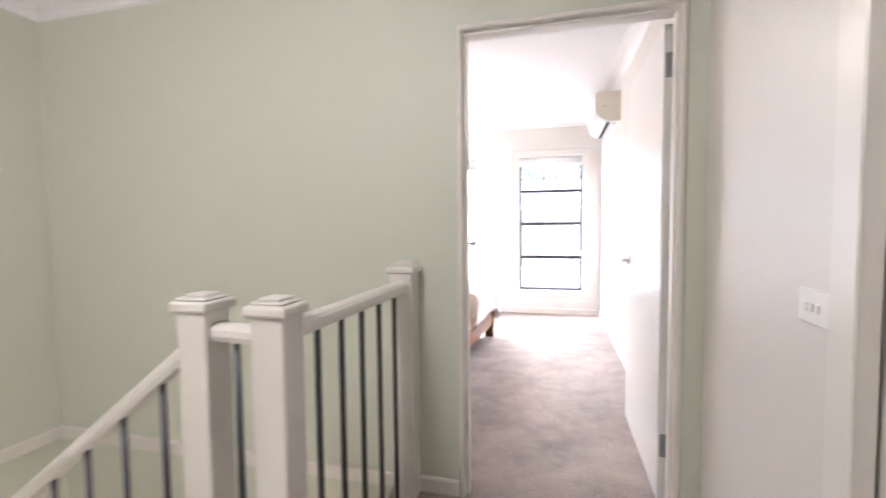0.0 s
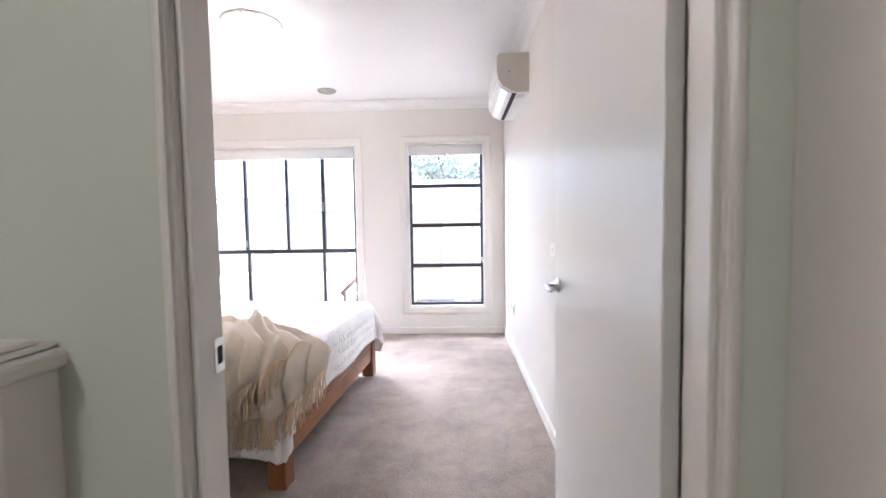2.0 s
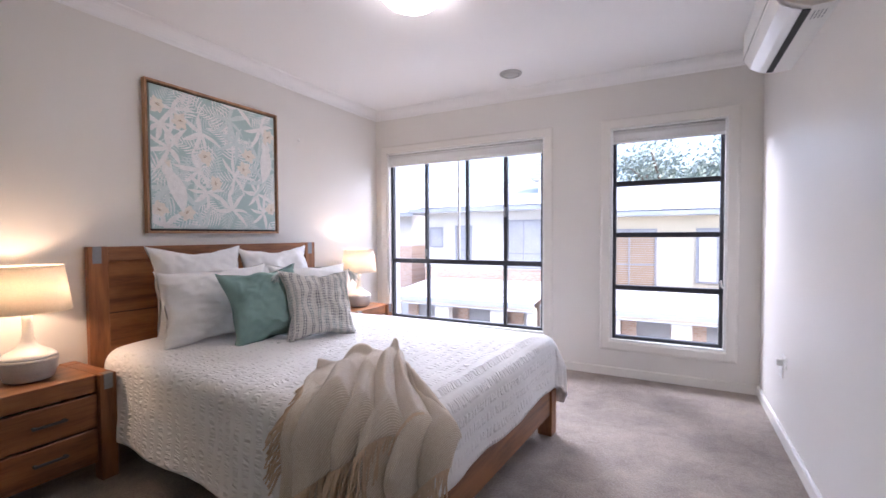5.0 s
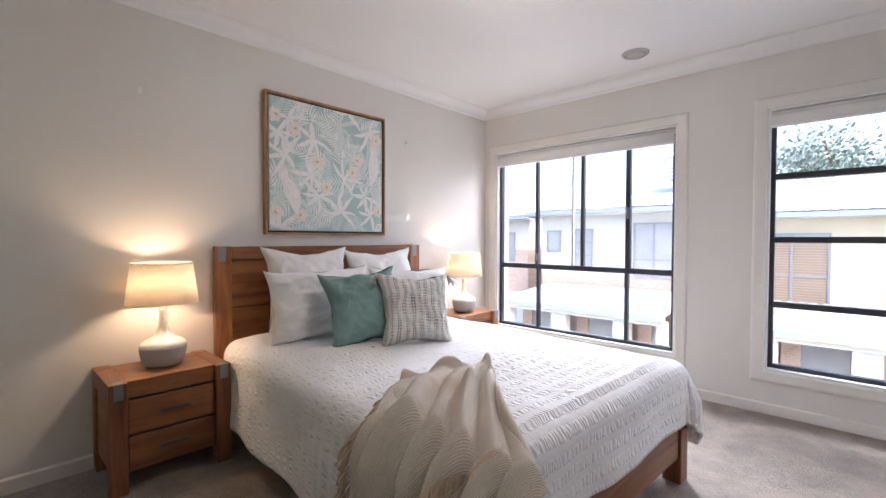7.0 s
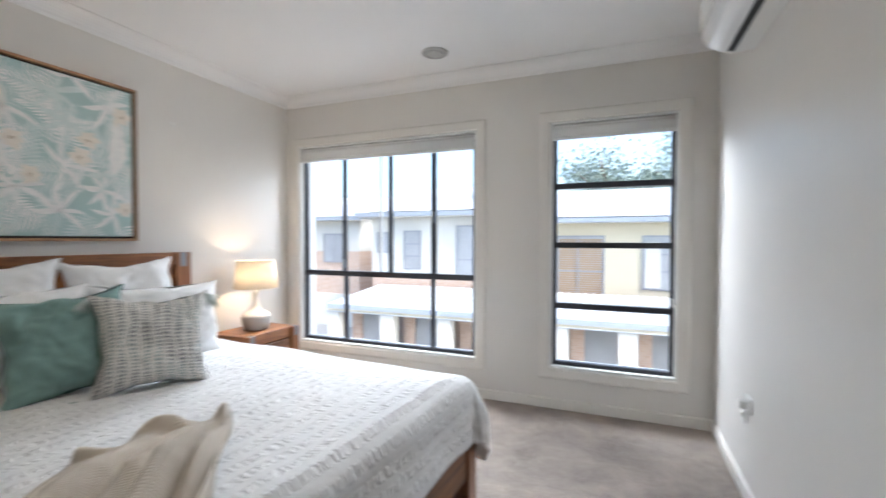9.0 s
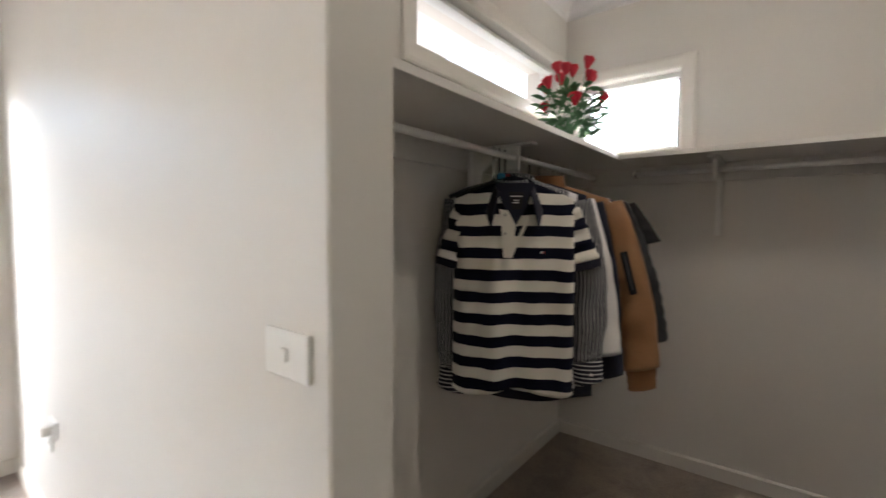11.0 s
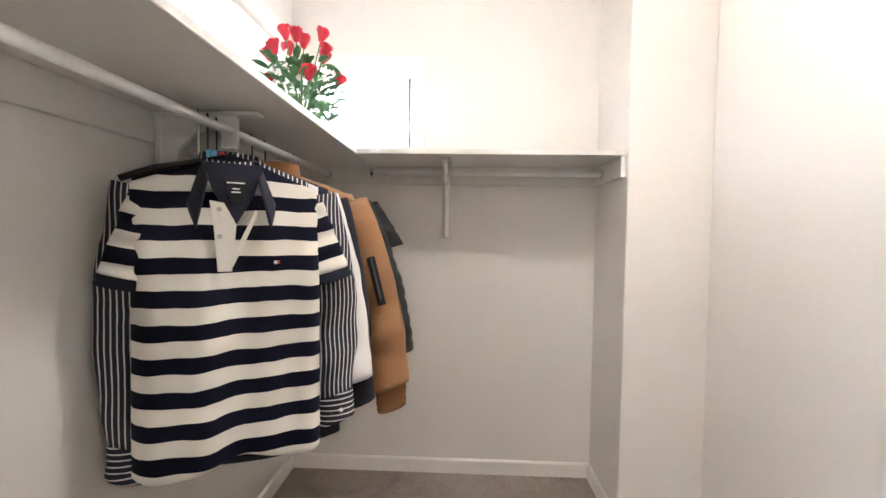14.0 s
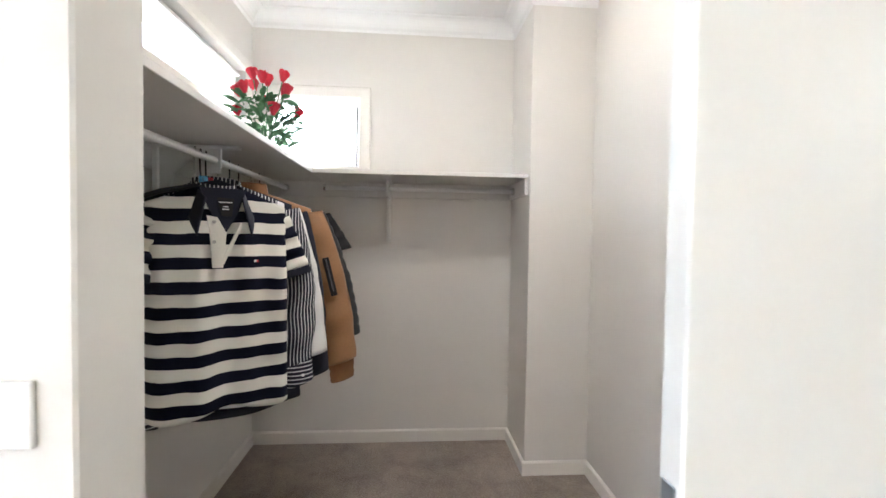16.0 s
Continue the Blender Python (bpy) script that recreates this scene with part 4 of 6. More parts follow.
tagged(mat_ob, "cream mattress with a fitted sheet on the bed frame", "mattress")

TOP = 0.60


def fall(d, r=0.07):
    """Out and down of cloth that bends over an edge after a run d."""
    q = r * math.pi / 2
    if d <= 0:
        return 0.0, 0.0
    if d < q:
        t = d / r
        return r * math.sin(t), r * (1 - math.cos(t))
    return r + 0.06 * (d - q), r + (d - q)


def quilt(u, v):
    x = 0.27 + u * 2.21
    y = (v - 0.5) * (2 * 0.75 + 0.94)
    cx, cy = min(x, 2.145), max(-0.75, min(0.75, y))
    dx, dy = x - cx, y - cy
    d = math.hypot(dx, dy)
    n3 = noise.noise(Vector((x * 2.3, y * 2.3, 3.1)))
    n4 = noise.noise(Vector((x * 7, y * 7, 8.1)))
    if d < 1e-6:
        puff = 0.018 * n3 + 0.006 * n4
        edge = min(1.0, (0.77 - abs(y)) / 0.25)
        return (x, y, TOP + puff + 0.016 * edge)
    nx, ny = dx / d, dy / d
    corner = min(abs(dx), abs(dy)) * 2 / max(d, 1e-6)
    out, down = fall(d)
    wave = (0.010 * math.sin(9 * (x * abs(ny) + y * abs(nx)) + 2 * n3) + 0.008 * n4) * min(1, down / 0.2)
    out += wave + 0.05 * corner * min(1, down / 0.2)
    down = min(down, 0.43)
    return (cx + nx * out, cy + ny * out, TOP - down + 0.018 * n3 * (1 - min(1, down / 0.2)))


ob = part("quilt", sheet(bmesh.new(), quilt, 170, 180, uv=(2.28, 2.44)), QUILT, None, smooth=True)
ob.matrix_world = BED
thicken(ob, 0.012, 1.0)
tagged(ob, "white puckered seersucker quilt spread over the bed", "quilt")


def cushion(name, material, label, category, w, h, depth, m, seed, pinch=0.10, group="", nseg=44):
    """A filled pillow: two bulged faces meeting in a seam, creased and dented."""
    bm = bmesh.new()
    sd = Vector((seed * 3.7, seed * 1.3, 0))

    def face(side):
        def f(u, v):
            a, b = 2 * u - 1, 2 * v - 1
            fa, fb = 1 - abs(a) ** 3.2, 1 - abs(b) ** 3.2
            shape = max(0.0, fa * fb) ** 0.55
            px = a * w / 2 * (1 - pinch * (1 - b * b) * abs(a) ** 3 * 0.55)
            pz = b * h / 2 * (1 - pinch * (1 - a * a) * abs(b) ** 3 * 0.55)
            p = Vector((a * 2.2, b * 2.2, side * 1.0)) + sd
            cr = 0.024 * noise.noise(p) + 0.012 * noise.noise(p * 2.7) - 0.010 * (0.5 - abs(noise.noise(p * 3.3 + sd))) + 0.004 * noise.noise(p * 9)
            cr += 0.006 * math.sin(16 * (a * math.sin(seed) + b)) * max(0, abs(a) - 0.45) * fb
            y = side * (depth / 2 * shape + cr * shape ** 0.5)
            return (px + 0.012 * noise.noise(p * 1.5), y, pz + 0.012 * noise.noise(p * 1.5 + sd))
        return f
    sheet(bm, face(-1), nseg, nseg, uv=(w, h))
    sheet(bm, face(1), nseg, nseg, uv=(w, h))
    bmesh.ops.remove_doubles(bm, verts=bm.verts, dist=0.0015)
    ob = part(name, bm, material, None, smooth=True)
    ob.matrix_world = m
    return tagged(ob, label, category, group)


def lean(x, y, z, h, tilt, turn, spin=0.0):
    """Pose of a cushion whose lower edge rests at x, y, z on the bed; its face looks down the bed."""
    return pose(x, y, z, 0, 0, 90 + turn) @ pose(0, 0, 0, tilt, 0, 0) @ pose(0, 0, h / 2, 0, spin, 0)


cushion("pillow", LINEN, "large white square pillow against the headboard", "pillow", 0.61, 0.58, 0.19, lean(-1.605, 6.425, 0.60, 0.58, -12, -3, 1), 1, 0.32, "white pillows on the bed")
cushion("pillow", LINEN, "large white square pillow against the headboard", "pillow", 0.60, 0.56, 0.19, lean(-1.565, 7.01, 0.60, 0.56, -11, -4, -1), 2, 0.32, "white pillows on the bed")
cushion("pillow", LINEN, "white pillow in front of the large pillows", "pillow", 0.68, 0.43, 0.18, lean(-1.355, 6.355, 0.622, 0.42, -9, -4, -1), 3, 0.22, "white pillows on the bed")
cushion("pillow", LINEN, "white pillow half hidden behind the knitted cushion", "pillow", 0.66, 0.43, 0.18, lean(-1.19, 6.95, 0.605, 0.43, -10, -6, 2), 4, 0.22, "white pillows on the bed")
cushion("cushion", TEAL, "teal green linen cushion leaning on the pillows", "cushion", 0.47, 0.47, 0.16, lean(-1.02, 6.43, 0.605, 0.47, -23, -20, -5), 5, 0.34)

def knit_material():
    """Rows of nubby loops, with grey-blue flecks in every few rows."""
    m, t, b = nodes_of("knitted_stripe")
    n, l = t.nodes, t.links
    co = n.new("ShaderNodeTexCoord")
    vo = n.new("ShaderNodeTexVoronoi")
    mp = n.new("ShaderNodeMapping")
    mp.inputs["Scale"].default_value = (88, 62, 1)
    l.new(co.outputs["UV"], mp.inputs["Vector"])
    l.new(mp.outputs[0], vo.inputs["Vector"])
    vo.inputs["Scale"].default_value, vo.inputs["Randomness"].default_value = 1.0, 0.06
    wv = n.new("ShaderNodeTexWave")
    wv.bands_direction = "X"
    wv.inputs["Scale"].default_value = 7.2
    l.new(co.outputs["UV"], wv.inputs["Vector"])
    gt = n.new("ShaderNodeMath")
    gt.operation = "GREATER_THAN"
    gt.inputs[1].default_value = 0.42
    l.new(wv.outputs["Fac"], gt.inputs[0])
    hole = n.new("ShaderNodeMapRange")
    hole.inputs["From Min"].default_value, hole.inputs["From Max"].default_value = 0.26, 0.40
    hole.inputs["To Min"].default_value, hole.inputs["To Max"].default_value = 1.0, 0.0
    l.new(vo.outputs["Distance"], hole.inputs["Value"])
    mul = n.new("ShaderNodeMath")
    mul.operation = "MULTIPLY"
    l.new(gt.outputs[0], mul.inputs[0])
    l.new(hole.outputs[0], mul.inputs[1])
    ns = n.new("ShaderNodeTexNoise")
    ns.inputs["Scale"].default_value = 5
    l.new(co.outputs["UV"], ns.inputs["Vector"])
    fl = n.new("ShaderNodeValToRGB")
    fl.color_ramp.elements[0].position, fl.color_ramp.elements[1].position = 0.42, 0.6
    fl.color_ramp.elements[0].color, fl.color_ramp.elements[1].color = (0.10, 0.11, 0.14, 1), (0.26, 0.38, 0.38, 1)
    l.new(ns.outputs["Fac"], fl.inputs[0])
    mx = n.new("ShaderNodeMix")
    mx.data_type = "RGBA"
    mx.inputs["A"].default_value = (0.74, 0.72, 0.68, 1)
    l.new(mul.outputs[0], mx.inputs["Factor"])
    l.new(fl.outputs[0], mx.inputs["B"])
    l.new(mx.outputs["Result"], b.inputs["Base Color"])
    b.inputs["Roughness"].default_value, b.inputs["Sheen Weight"].default_value = 0.95, 0.2
    bp = n.new("ShaderNodeBump")
    bp.inputs["Strength"].default_value, bp.inputs["Distance"].default_value = 0.9, 0.006
    l.new(vo.outputs["Distance"], bp.inputs["Height"])
    l.new(bp.outputs[0], b.inputs["Normal"])
    return m


KM = lean(-0.81, 6.635, 0.600, 0.46, -25, -26, 2)
kc = cushion("knitted_cushion", knit_material(), "cream knitted cushion with grey-blue flecked rows and corner tassels", "cushion", 0.46, 0.46, 0.15, KM, 6, 0.42)
TASSEL = surface("tassel_yarn_pale", (0.50, 0.56, 0.54), 0.95, vary=0.2, scale=30, grain=200, bump=0.4)
for x, z, dx, dz in ((-0.225, 0.215, -0.03, -0.05), (0.225, 0.215, 0.03, -0.05), (-0.225, -0.215, -0.075, -0.01), (0.225, -0.215, 0.08, -0.005)):
    bm = bmesh.new()
    for k in range(26):
        r = random.Random(k)
        j = Vector((r.uniform(-0.018, 0.018), r.uniform(-0.018, 0.018), r.uniform(-0.018, 0.018)))
        tube(bm, [(x, 0, z), Vector((x + dx * 0.4, 0, z + dz * 0.4)) + j * 0.6, Vector((x + dx, 0, z + dz)) + j * 1.5], 0.0028, 5)
    part("tassel", bm, TASSEL, kc, "pale green yarn tassel")

# ---- throw ----
def folds(a, lines, depth, soft):
    """Height over a gathered cloth's width: rounded folds between sharp valleys."""
    for (p, _), (q, h) in zip(lines, lines[1:]):
        if p <= a <= q:
            return depth * h * math.sin(math.pi * (a - p) / (q - p)) ** soft
    return 0.0


FOLDS = [(-1.3, 0), (-0.72, 0.55), (-0.30, 0.95), (-0.02, 0.60), (0.32, 1.15), (0.62, 0.7), (1.3, 0.9)]
PLEATS = [(-1.4, 0), (-1.05, 0.7), (-0.82, 0.5), (-0.5, 1.0), (-0.15, 0.6), (0.10, 0.8), (0.22, 0.4), (0.5, 0.9), (0.75, 0.6), (0.95, 1.0), (1.4, 0.6)]


def throw_main(u, v):
    """Gathered wool throw: from a crest on the quilt, aslant over the bed's side, hanging towards the floor."""
    a = (u - 0.5) * 2
    s = v * (1.00 - 0.17 * a + 0.03 * math.sin(5 * a))
    n1 = noise.noise(Vector((u * 2.0, v * 2.2, 1.7)))
    n2 = noise.noise(Vector((u * 5, v * 4, 5.2)))
    n3 = noise.noise(Vector((u * 11, v * 9, 3.1)))
    k = min(1, s / 0.70)
    left, right = -0.34 + 0.20 * k ** 1.4, -0.02 + 0.52 * k
    wander = a + 0.15 * n1 + 0.10 * math.sin(3.0 * v + 1.0) * (1 - a * a)
    ridge = folds(wander, FOLDS, 0.066, 0.75)
    pleat = folds(a + 0.22 * n2 - 0.25 * (v - 0.4), PLEATS, 0.012, 0.8)
    rumple = 0.5 - abs(noise.noise(Vector((u * 3.1 + 1.2 * v, v * 2.6 - 0.8 * u, 7.7)))) * 1.8
    lift = ridge + pleat + 0.040 * rumple + 0.016 * n2 + 0.010 * n3
    x = left + (right - left) * u + 0.02 * n1 + 0.4 * lift * (0.4 - abs(wander))
    edge = 1 - abs(a) ** 10
    crest = 0.022 * math.exp(-((s - 0.13) / 0.16) ** 2) * math.exp(-((a - 0.1) / 0.7) ** 2)
    curl = 0.055 * math.exp(-((s - 0.03) / 0.035) ** 2) * (0.55 + 0.45 * math.sin(a * 11 + 1)) * min(1, max(0, 1 - (a - 0.3) * 3))
    if s < 0.70:
        top = 6.42 - 0.36 * max(0.0, -a - 0.1) ** 1.3 - 0.16 * max(0.0, a) ** 2
        y = top - s * (top - 5.80) / 0.70
        z = 0.646 + (lift * (0.2 + 0.8 * min(1, s / 0.35)) + crest) * edge + curl
    else:
        out, down = fall(s - 0.70, 0.09)
        y, z = 5.80 - out * 0.85, 0.646 - down
        h = min(1, (s - 0.70) / 0.13)
        y -= lift * h * edge
        z += lift * (1 - h) * edge
    return (x, y, max(z, 0.03))


throw = thing("throw_blanket", pose(0, 0, 0), "beige woven wool throw with tan fringe over the bed", "blanket")
ob = part("cloth", sheet(bmesh.new(), throw_main, 170, 170, uv=(1.1, 1.42)), THROW, throw, smooth=True)
thicken(ob, 0.006, 1.0)


def throw_flap(u, v):
    """The folded-back upper layer, lying on the folds below it, with its own fringed hem."""
    a = 2 * u - 1
    p = Vector(throw_main(0.24 + 0.20 * v * (u - 0.5) + 0.50 * u, 0.04 + v * (0.80 + 0.04 * math.sin(5 * u + 0.5) - 0.04 * a)))
    rise = 0.020 * (1 - abs(a) ** 6) * min(1, 5 * v) + 0.010 * noise.noise(Vector((u * 4, v * 3, 9.3))) * min(1, 5 * v) + 0.008
    side = min(1, max(0, (v - 0.85) * 5))
    return p + Vector((0, -0.35 - 0.5 * side, 0.95 - 0.6 * side)) * rise


ob = part("fold", sheet(bmesh.new(), throw_flap, 80, 90, uv=(0.6, 0.95)), THROW, throw, smooth=True)
thicken(ob, 0.006, 1.0)


def fringe(name, f, along, count, length, seed, out):
    """Loose strands along an edge of the cloth."""
    r = random.Random(seed)
    bm = bmesh.new()
    for i in range(count):
        p = Vector(f(*along((i + 0.5) / count)))
        d = Vector(out) + Vector((r.uniform(-0.25, 0.25), r.uniform(-0.12, 0.12), r.uniform(-0.15, 0.15)))
        pts = [p, p + d * length * 0.35 + Vector((0, -0.004, -0.004)), p + d * length * 0.7 + Vector((r.uniform(-0.01, 0.01), -0.004, -0.014)), p + d * length + Vector((0, 0, -0.03))]
        tube(bm, pts, 0.0027, 4)
    return part(name, bm, FRINGE, throw, "tan twisted wool fringe", smooth=True)


fringe("fringe", throw_main, lambda t: (0.0, 0.34 + 0.46 * t), 90, 0.085, 3, (-0.6, -0.35, -0.6))
fringe("fringe", throw_main, lambda t: (t, 1.0), 200, 0.10, 6, (-0.1, -0.12, -0.95))
fringe("fringe", throw_flap, lambda t: (t, 1.0), 130, 0.11, 4, (0.05, -0.45, -0.85))

# ---- bedside tables and lamps ----
def nightstand(m, label):
    n = thing("bedside_table", m, label, "bedside table", "bedside tables")
    W, D, HT = 0.545, 0.43, 0.535            # width across, depth, height; the front looks along +x
    part("top", boxed(0.03, D - 0.03, -W / 2 + 0.075, W / 2 - 0.075, HT - 0.085, HT, bevel=0.003), WOOD_Y, n)
    for s in (-1, 1):
        y0, y1 = sorted((s * W / 2, s * (W / 2 - 0.075)))
        for x0, x1 in ((0.0, 0.07), (D - 0.07, D)):
            lg = part("leg", boxed(x0, x1, y0, y1, 0, HT + 0.001, bevel=0.004, segments=2), WOOD_Z, n)
            if x0 > 0.1:
                part("corner_plate", boxed(x1 - 0.001, x1 + 0.0022, y0 + 0.018, y1 - 0.018, HT - 0.075, HT + 0.0025), PEWTER, lg, "dark grey metal corner plate")
                part("corner_plate", boxed(x1 - 0.045, x1 + 0.002, y0 + 0.018, y1 - 0.018, HT - 0.0005, HT + 0.0028), PEWTER, lg)
        part("top_edge", boxed(0.07, D - 0.07, y0, y1, HT - 0.085, HT - 0.0005, bevel=0.003), WOOD_X, n)
        part("side_panel", boxed(0.06, D - 0.06, *sorted((s * (W / 2 - 0.012), s * (W / 2 - 0.035))), 0.10, HT - 0.08), WOOD_X, n)
    for z0, z1 in ((0.105, 0.265), (0.275, 0.440)):
        dr = part("drawer", boxed(D - 0.05, D - 0.022, -W / 2 + 0.079, W / 2 - 0.079, z0, z1, bevel=0.003), WOOD_Y, n)
        zc = (z0 + z1) / 2 + 0.005
        h = bmesh.new()
        box(h, D - 0.006, D + 0.004, -0.065, 0.065, zc - 0.006, zc + 0.006, bevel=0.002)
        box(h, D - 0.023, D - 0.003, -0.062, -0.050, zc - 0.005, zc + 0.005)
        box(h, D - 0.023, D - 0.003, 0.050, 0.062, zc - 0.005, zc + 0.005)
        part("handle", h, IRON, dr, "dark metal bar handle")
    part("bottom", boxed(0.05, D - 0.04, -W / 2 + 0.07, W / 2 - 0.07, 0.09, 0.105), WOOD_Y, n)
    return n


nightstand(pose(-1.945, 5.592, 0, 0, 0, 0), "acacia bedside table with two drawers and dark bar handles")
nightstand(pose(-1.93, 8.06, 0, 0, 0, 0), "acacia bedside table with two drawers by the window")


def table_lamp(x, y, z, label):
    t = thing("table_lamp", pose(x, y, z), label, "table lamp", "bedside lamps")
    part("base", lathe(bmesh.new(), [(0, 0), (0.075, 0), (0.092, 0.008), (0.106, 0.05), (0.112, 0.095), (0.109, 0.110), (0, 0.110)], segs=48), CEMENT, t, "rough grey cement base", smooth=True)
    part("body", lathe(bmesh.new(), [(0.108, 0.108), (0.107, 0.117), (0.088, 0.134), (0.058, 0.150), (0.038, 0.166), (0.027, 0.19), (0.021, 0.22), (0.020, 0.29), (0.022, 0.315), (0, 0.316)], segs=48), CERAMIC, t, "white glazed ceramic neck", smooth=True)
    part("bulb", lathe(bmesh.new(), [(0, 0.316), (0.012, 0.316), (0.014, 0.34), (0.018, 0.345), (0.012, 0.35), (0, 0.351)], segs=16), PLASTIC, t, smooth=True)
    sh = part("shade", lathe(bmesh.new(), [(0.170, 0.335), (0.143, 0.550)], segs=56, caps=False), SHADE, t, "warmly lit cream linen drum shade", smooth=True)
    thicken(sh, 0.002)
    for r, zz in ((0.171, 0.335), (0.144, 0.550)):
        part("shade_ring", lathe(bmesh.new(), [(r - 0.003, zz - 0.003), (r + 0.001, zz - 0.003), (r + 0.001, zz + 0.003), (r - 0.003, zz + 0.003), (r - 0.003, zz - 0.003)], segs=48, caps=False), SHADE, sh)
    return t


table_lamp(*LAMP1, 0.538, "bedside lamp with grey and white ceramic base and lit linen shade")
table_lamp(*LAMP2, 0.538, "bedside lamp with grey and white ceramic base and lit linen shade")

# ---- robe ----
SZ = 1.60                                             # underside of the shelves
SHELF = surface("shelf_melamine", (0.72, 0.70, 0.67), 0.5, vary=0.02, bump=0.02)
sh = thing("wardrobe_shelf", pose(0, 0, 0), "long white shelf over the hanging clothes in the robe", "shelf")
part("board", boxed(JX + 0.001, RX - 0.001, 6.265, RN - 0.001, SZ, SZ + 0.022, bevel=0.002), SHELF, sh)
part("cleat", boxed(JX + 0.001, RX - 0.03, RN - 0.019, RN - 0.001, SZ - 0.09, SZ - 0.001, bevel=0.002), SHELF, sh)
s2 = thing("wardrobe_shelf", pose(0, 0, 0), "white shelf across the back of the robe", "shelf")
part("board", boxed(NX + 0.02, RX - 0.001, NY + 0.001, 6.263, SZ, SZ + 0.022, bevel=0.002), SHELF, s2)
part("cleat", boxed(RX - 0.019, RX - 0.001, NY + 0.02, 6.66, SZ - 0.09, SZ - 0.001, bevel=0.002), SHELF, s2)
part("end_cleat", boxed(NX + 0.03, RX - 0.02, NY + 0.001, NY + 0.019, SZ - 0.09, SZ - 0.001, bevel=0.002), SHELF, s2)


ROD = surface("satin_aluminium", (0.80, 0.79, 0.78), 0.32, 0.35, vary=0.03, bump=0.0)


def rod(a, b, label):
    r = thing("hanging_rod", pose(0, 0, 0), label, "hanging rod", "rods in the robe")
    d = Vector(b) - Vector(a)
    part("tube", tube(bmesh.new(), [a, b], 0.0125, 16), ROD, r, smooth=True)
    for p, q in ((Vector(a), d.normalized()), (Vector(b), -d.normalized())):
        part("end_socket", tube(bmesh.new(), [p, p + q * 0.012], 0.021, 16), CHROME, r)
    return r


RY, RZ = 6.465, SZ - 0.055
rod((JX + 0.002, RY, RZ), (RX - 0.14, RY, RZ), "chrome hanging rod under the long shelf")
rod((3.625, NY + 0.021, RZ + 0.005), (3.625, 6.25, RZ + 0.005), "chrome hanging rod under the back shelf")


def bracket(m, label):
    """A moulded shelf bracket, its own y running out from the wall, with an arch cut in it."""
    b = thing("shelf_bracket", m, label, "bracket", "shelf brackets")
    part("wall_leg", boxed(-0.014, 0.014, 0.0, 0.022, -0.36, 0, bevel=0.004), PLASTIC, b)
    part("top_leg", boxed(-0.022, 0.022, 0.0, 0.30, -0.012, -0.001, bevel=0.003), PLASTIC, b)
    bm = bmesh.new()
    outer = [(0.02, -0.02), (0.02, -0.34), (0.045, -0.34), (0.05, -0.20), (0.07, -0.10), (0.12, -0.055), (0.19, -0.045), (0.19, -0.10), (0.235, -0.10), (0.235, -0.012), (0.02, -0.012)]
    prism(bm, outer, "x", -0.007, 0.007)
    part("web", bm, PLASTIC, b)
    return b


bracket(pose(2.74, RN - 0.02, SZ - 0.001, 0, 0, 180), "white moulded shelf and rod bracket on the robe wall")
bracket(pose(RX - 0.02, 5.885, SZ - 0.001, 0, 0, 90), "white moulded shelf and rod bracket at the back of the robe")


def robe_window(name, axis, wall, w, label, rails):
    a, b, z0, z1 = w
    top = tagged(new(name), label, "window", "", "structure")
    top.location = ((a + b) / 2, wall, z0) if axis == "y" else (wall, (a + b) / 2, z0)
    inv = Matrix.Translation(top.location).inverted()

    def add(n, bm, material):
        bm.transform(inv)
        return part(n, bm, material, top)

    def slab(u0, u1, d0, d1, p, q, bm=None, bevel=0.002):
        bm = bm if bm is not None else bmesh.new()
        return box(bm, u0, u1, wall + d0, wall + d1, p, q, bevel) if axis == "y" else box(bm, wall + d0, wall + d1, u0, u1, p, q, bevel)
    add("architrave", architrave(bmesh.new(), axis, wall, -1, a, b, z0, z1, 0.072), TRIM)
    bm = bmesh.new()
    f = 0.025
    slab(a, a + f, 0.05, 0.10, z0, z1, bm)
    slab(b - f, b, 0.05, 0.10, z0, z1, bm)
    slab(a + f, b - f, 0.05, 0.10, z0, z0 + f, bm)
    slab(a + f, b - f, 0.05, 0.10, z1 - f, z1, bm)
    add("window_frame", bm, WHITE_ALU)
    for z in rails:
        add("rail", slab(a + f, b - f, 0.02, 0.05, z - 0.008, z + 0.008), WHITE_ALU)
    g = add("pane", slab(a + f - 0.004, b - f + 0.004, 0.072, 0.076, z0 + f - 0.004, z1 - f + 0.004, None, 0), GLASS)
    g.visible_shadow = False
    return top


robe_window("window_3", "y", RN, CWL, "long high robe window over the shelf", [2.165])
robe_window("window_4", "x", RX, CWB, "small bright high window at the back of the robe", [])
ob = thing("door_chain", pose(RX - 0.004, 6.085, 1.80), "thin black window chain hanging by the small window", "chain")
part("cord", tube(bmesh.new(), [(0, 0, 0.25), (0, 0.002, 0.1), (0, 0, -0.1)], 0.004, 6), BLACK, ob)

# ---- street side: houses across the way ----
CREAMR = surface("cream_render", (0.62, 0.56, 0.42), 0.9, vary=0.06, scale=1.2, grain=30, bump=0.2)
WHITER = surface("white_render", (0.62, 0.61, 0.565), 0.9, vary=0.05, scale=1.2, grain=30, bump=0.2)
ROOF = surface("pale_metal_roof", (0.50, 0.53, 0.55), 0.5, 0.2, vary=0.08, scale=1.5, grain=12, bump=0.1)
GUTTER = surface("blue_grey_gutter", (0.38, 0.42, 0.47), 0.5, vary=0.08, bump=0.0)
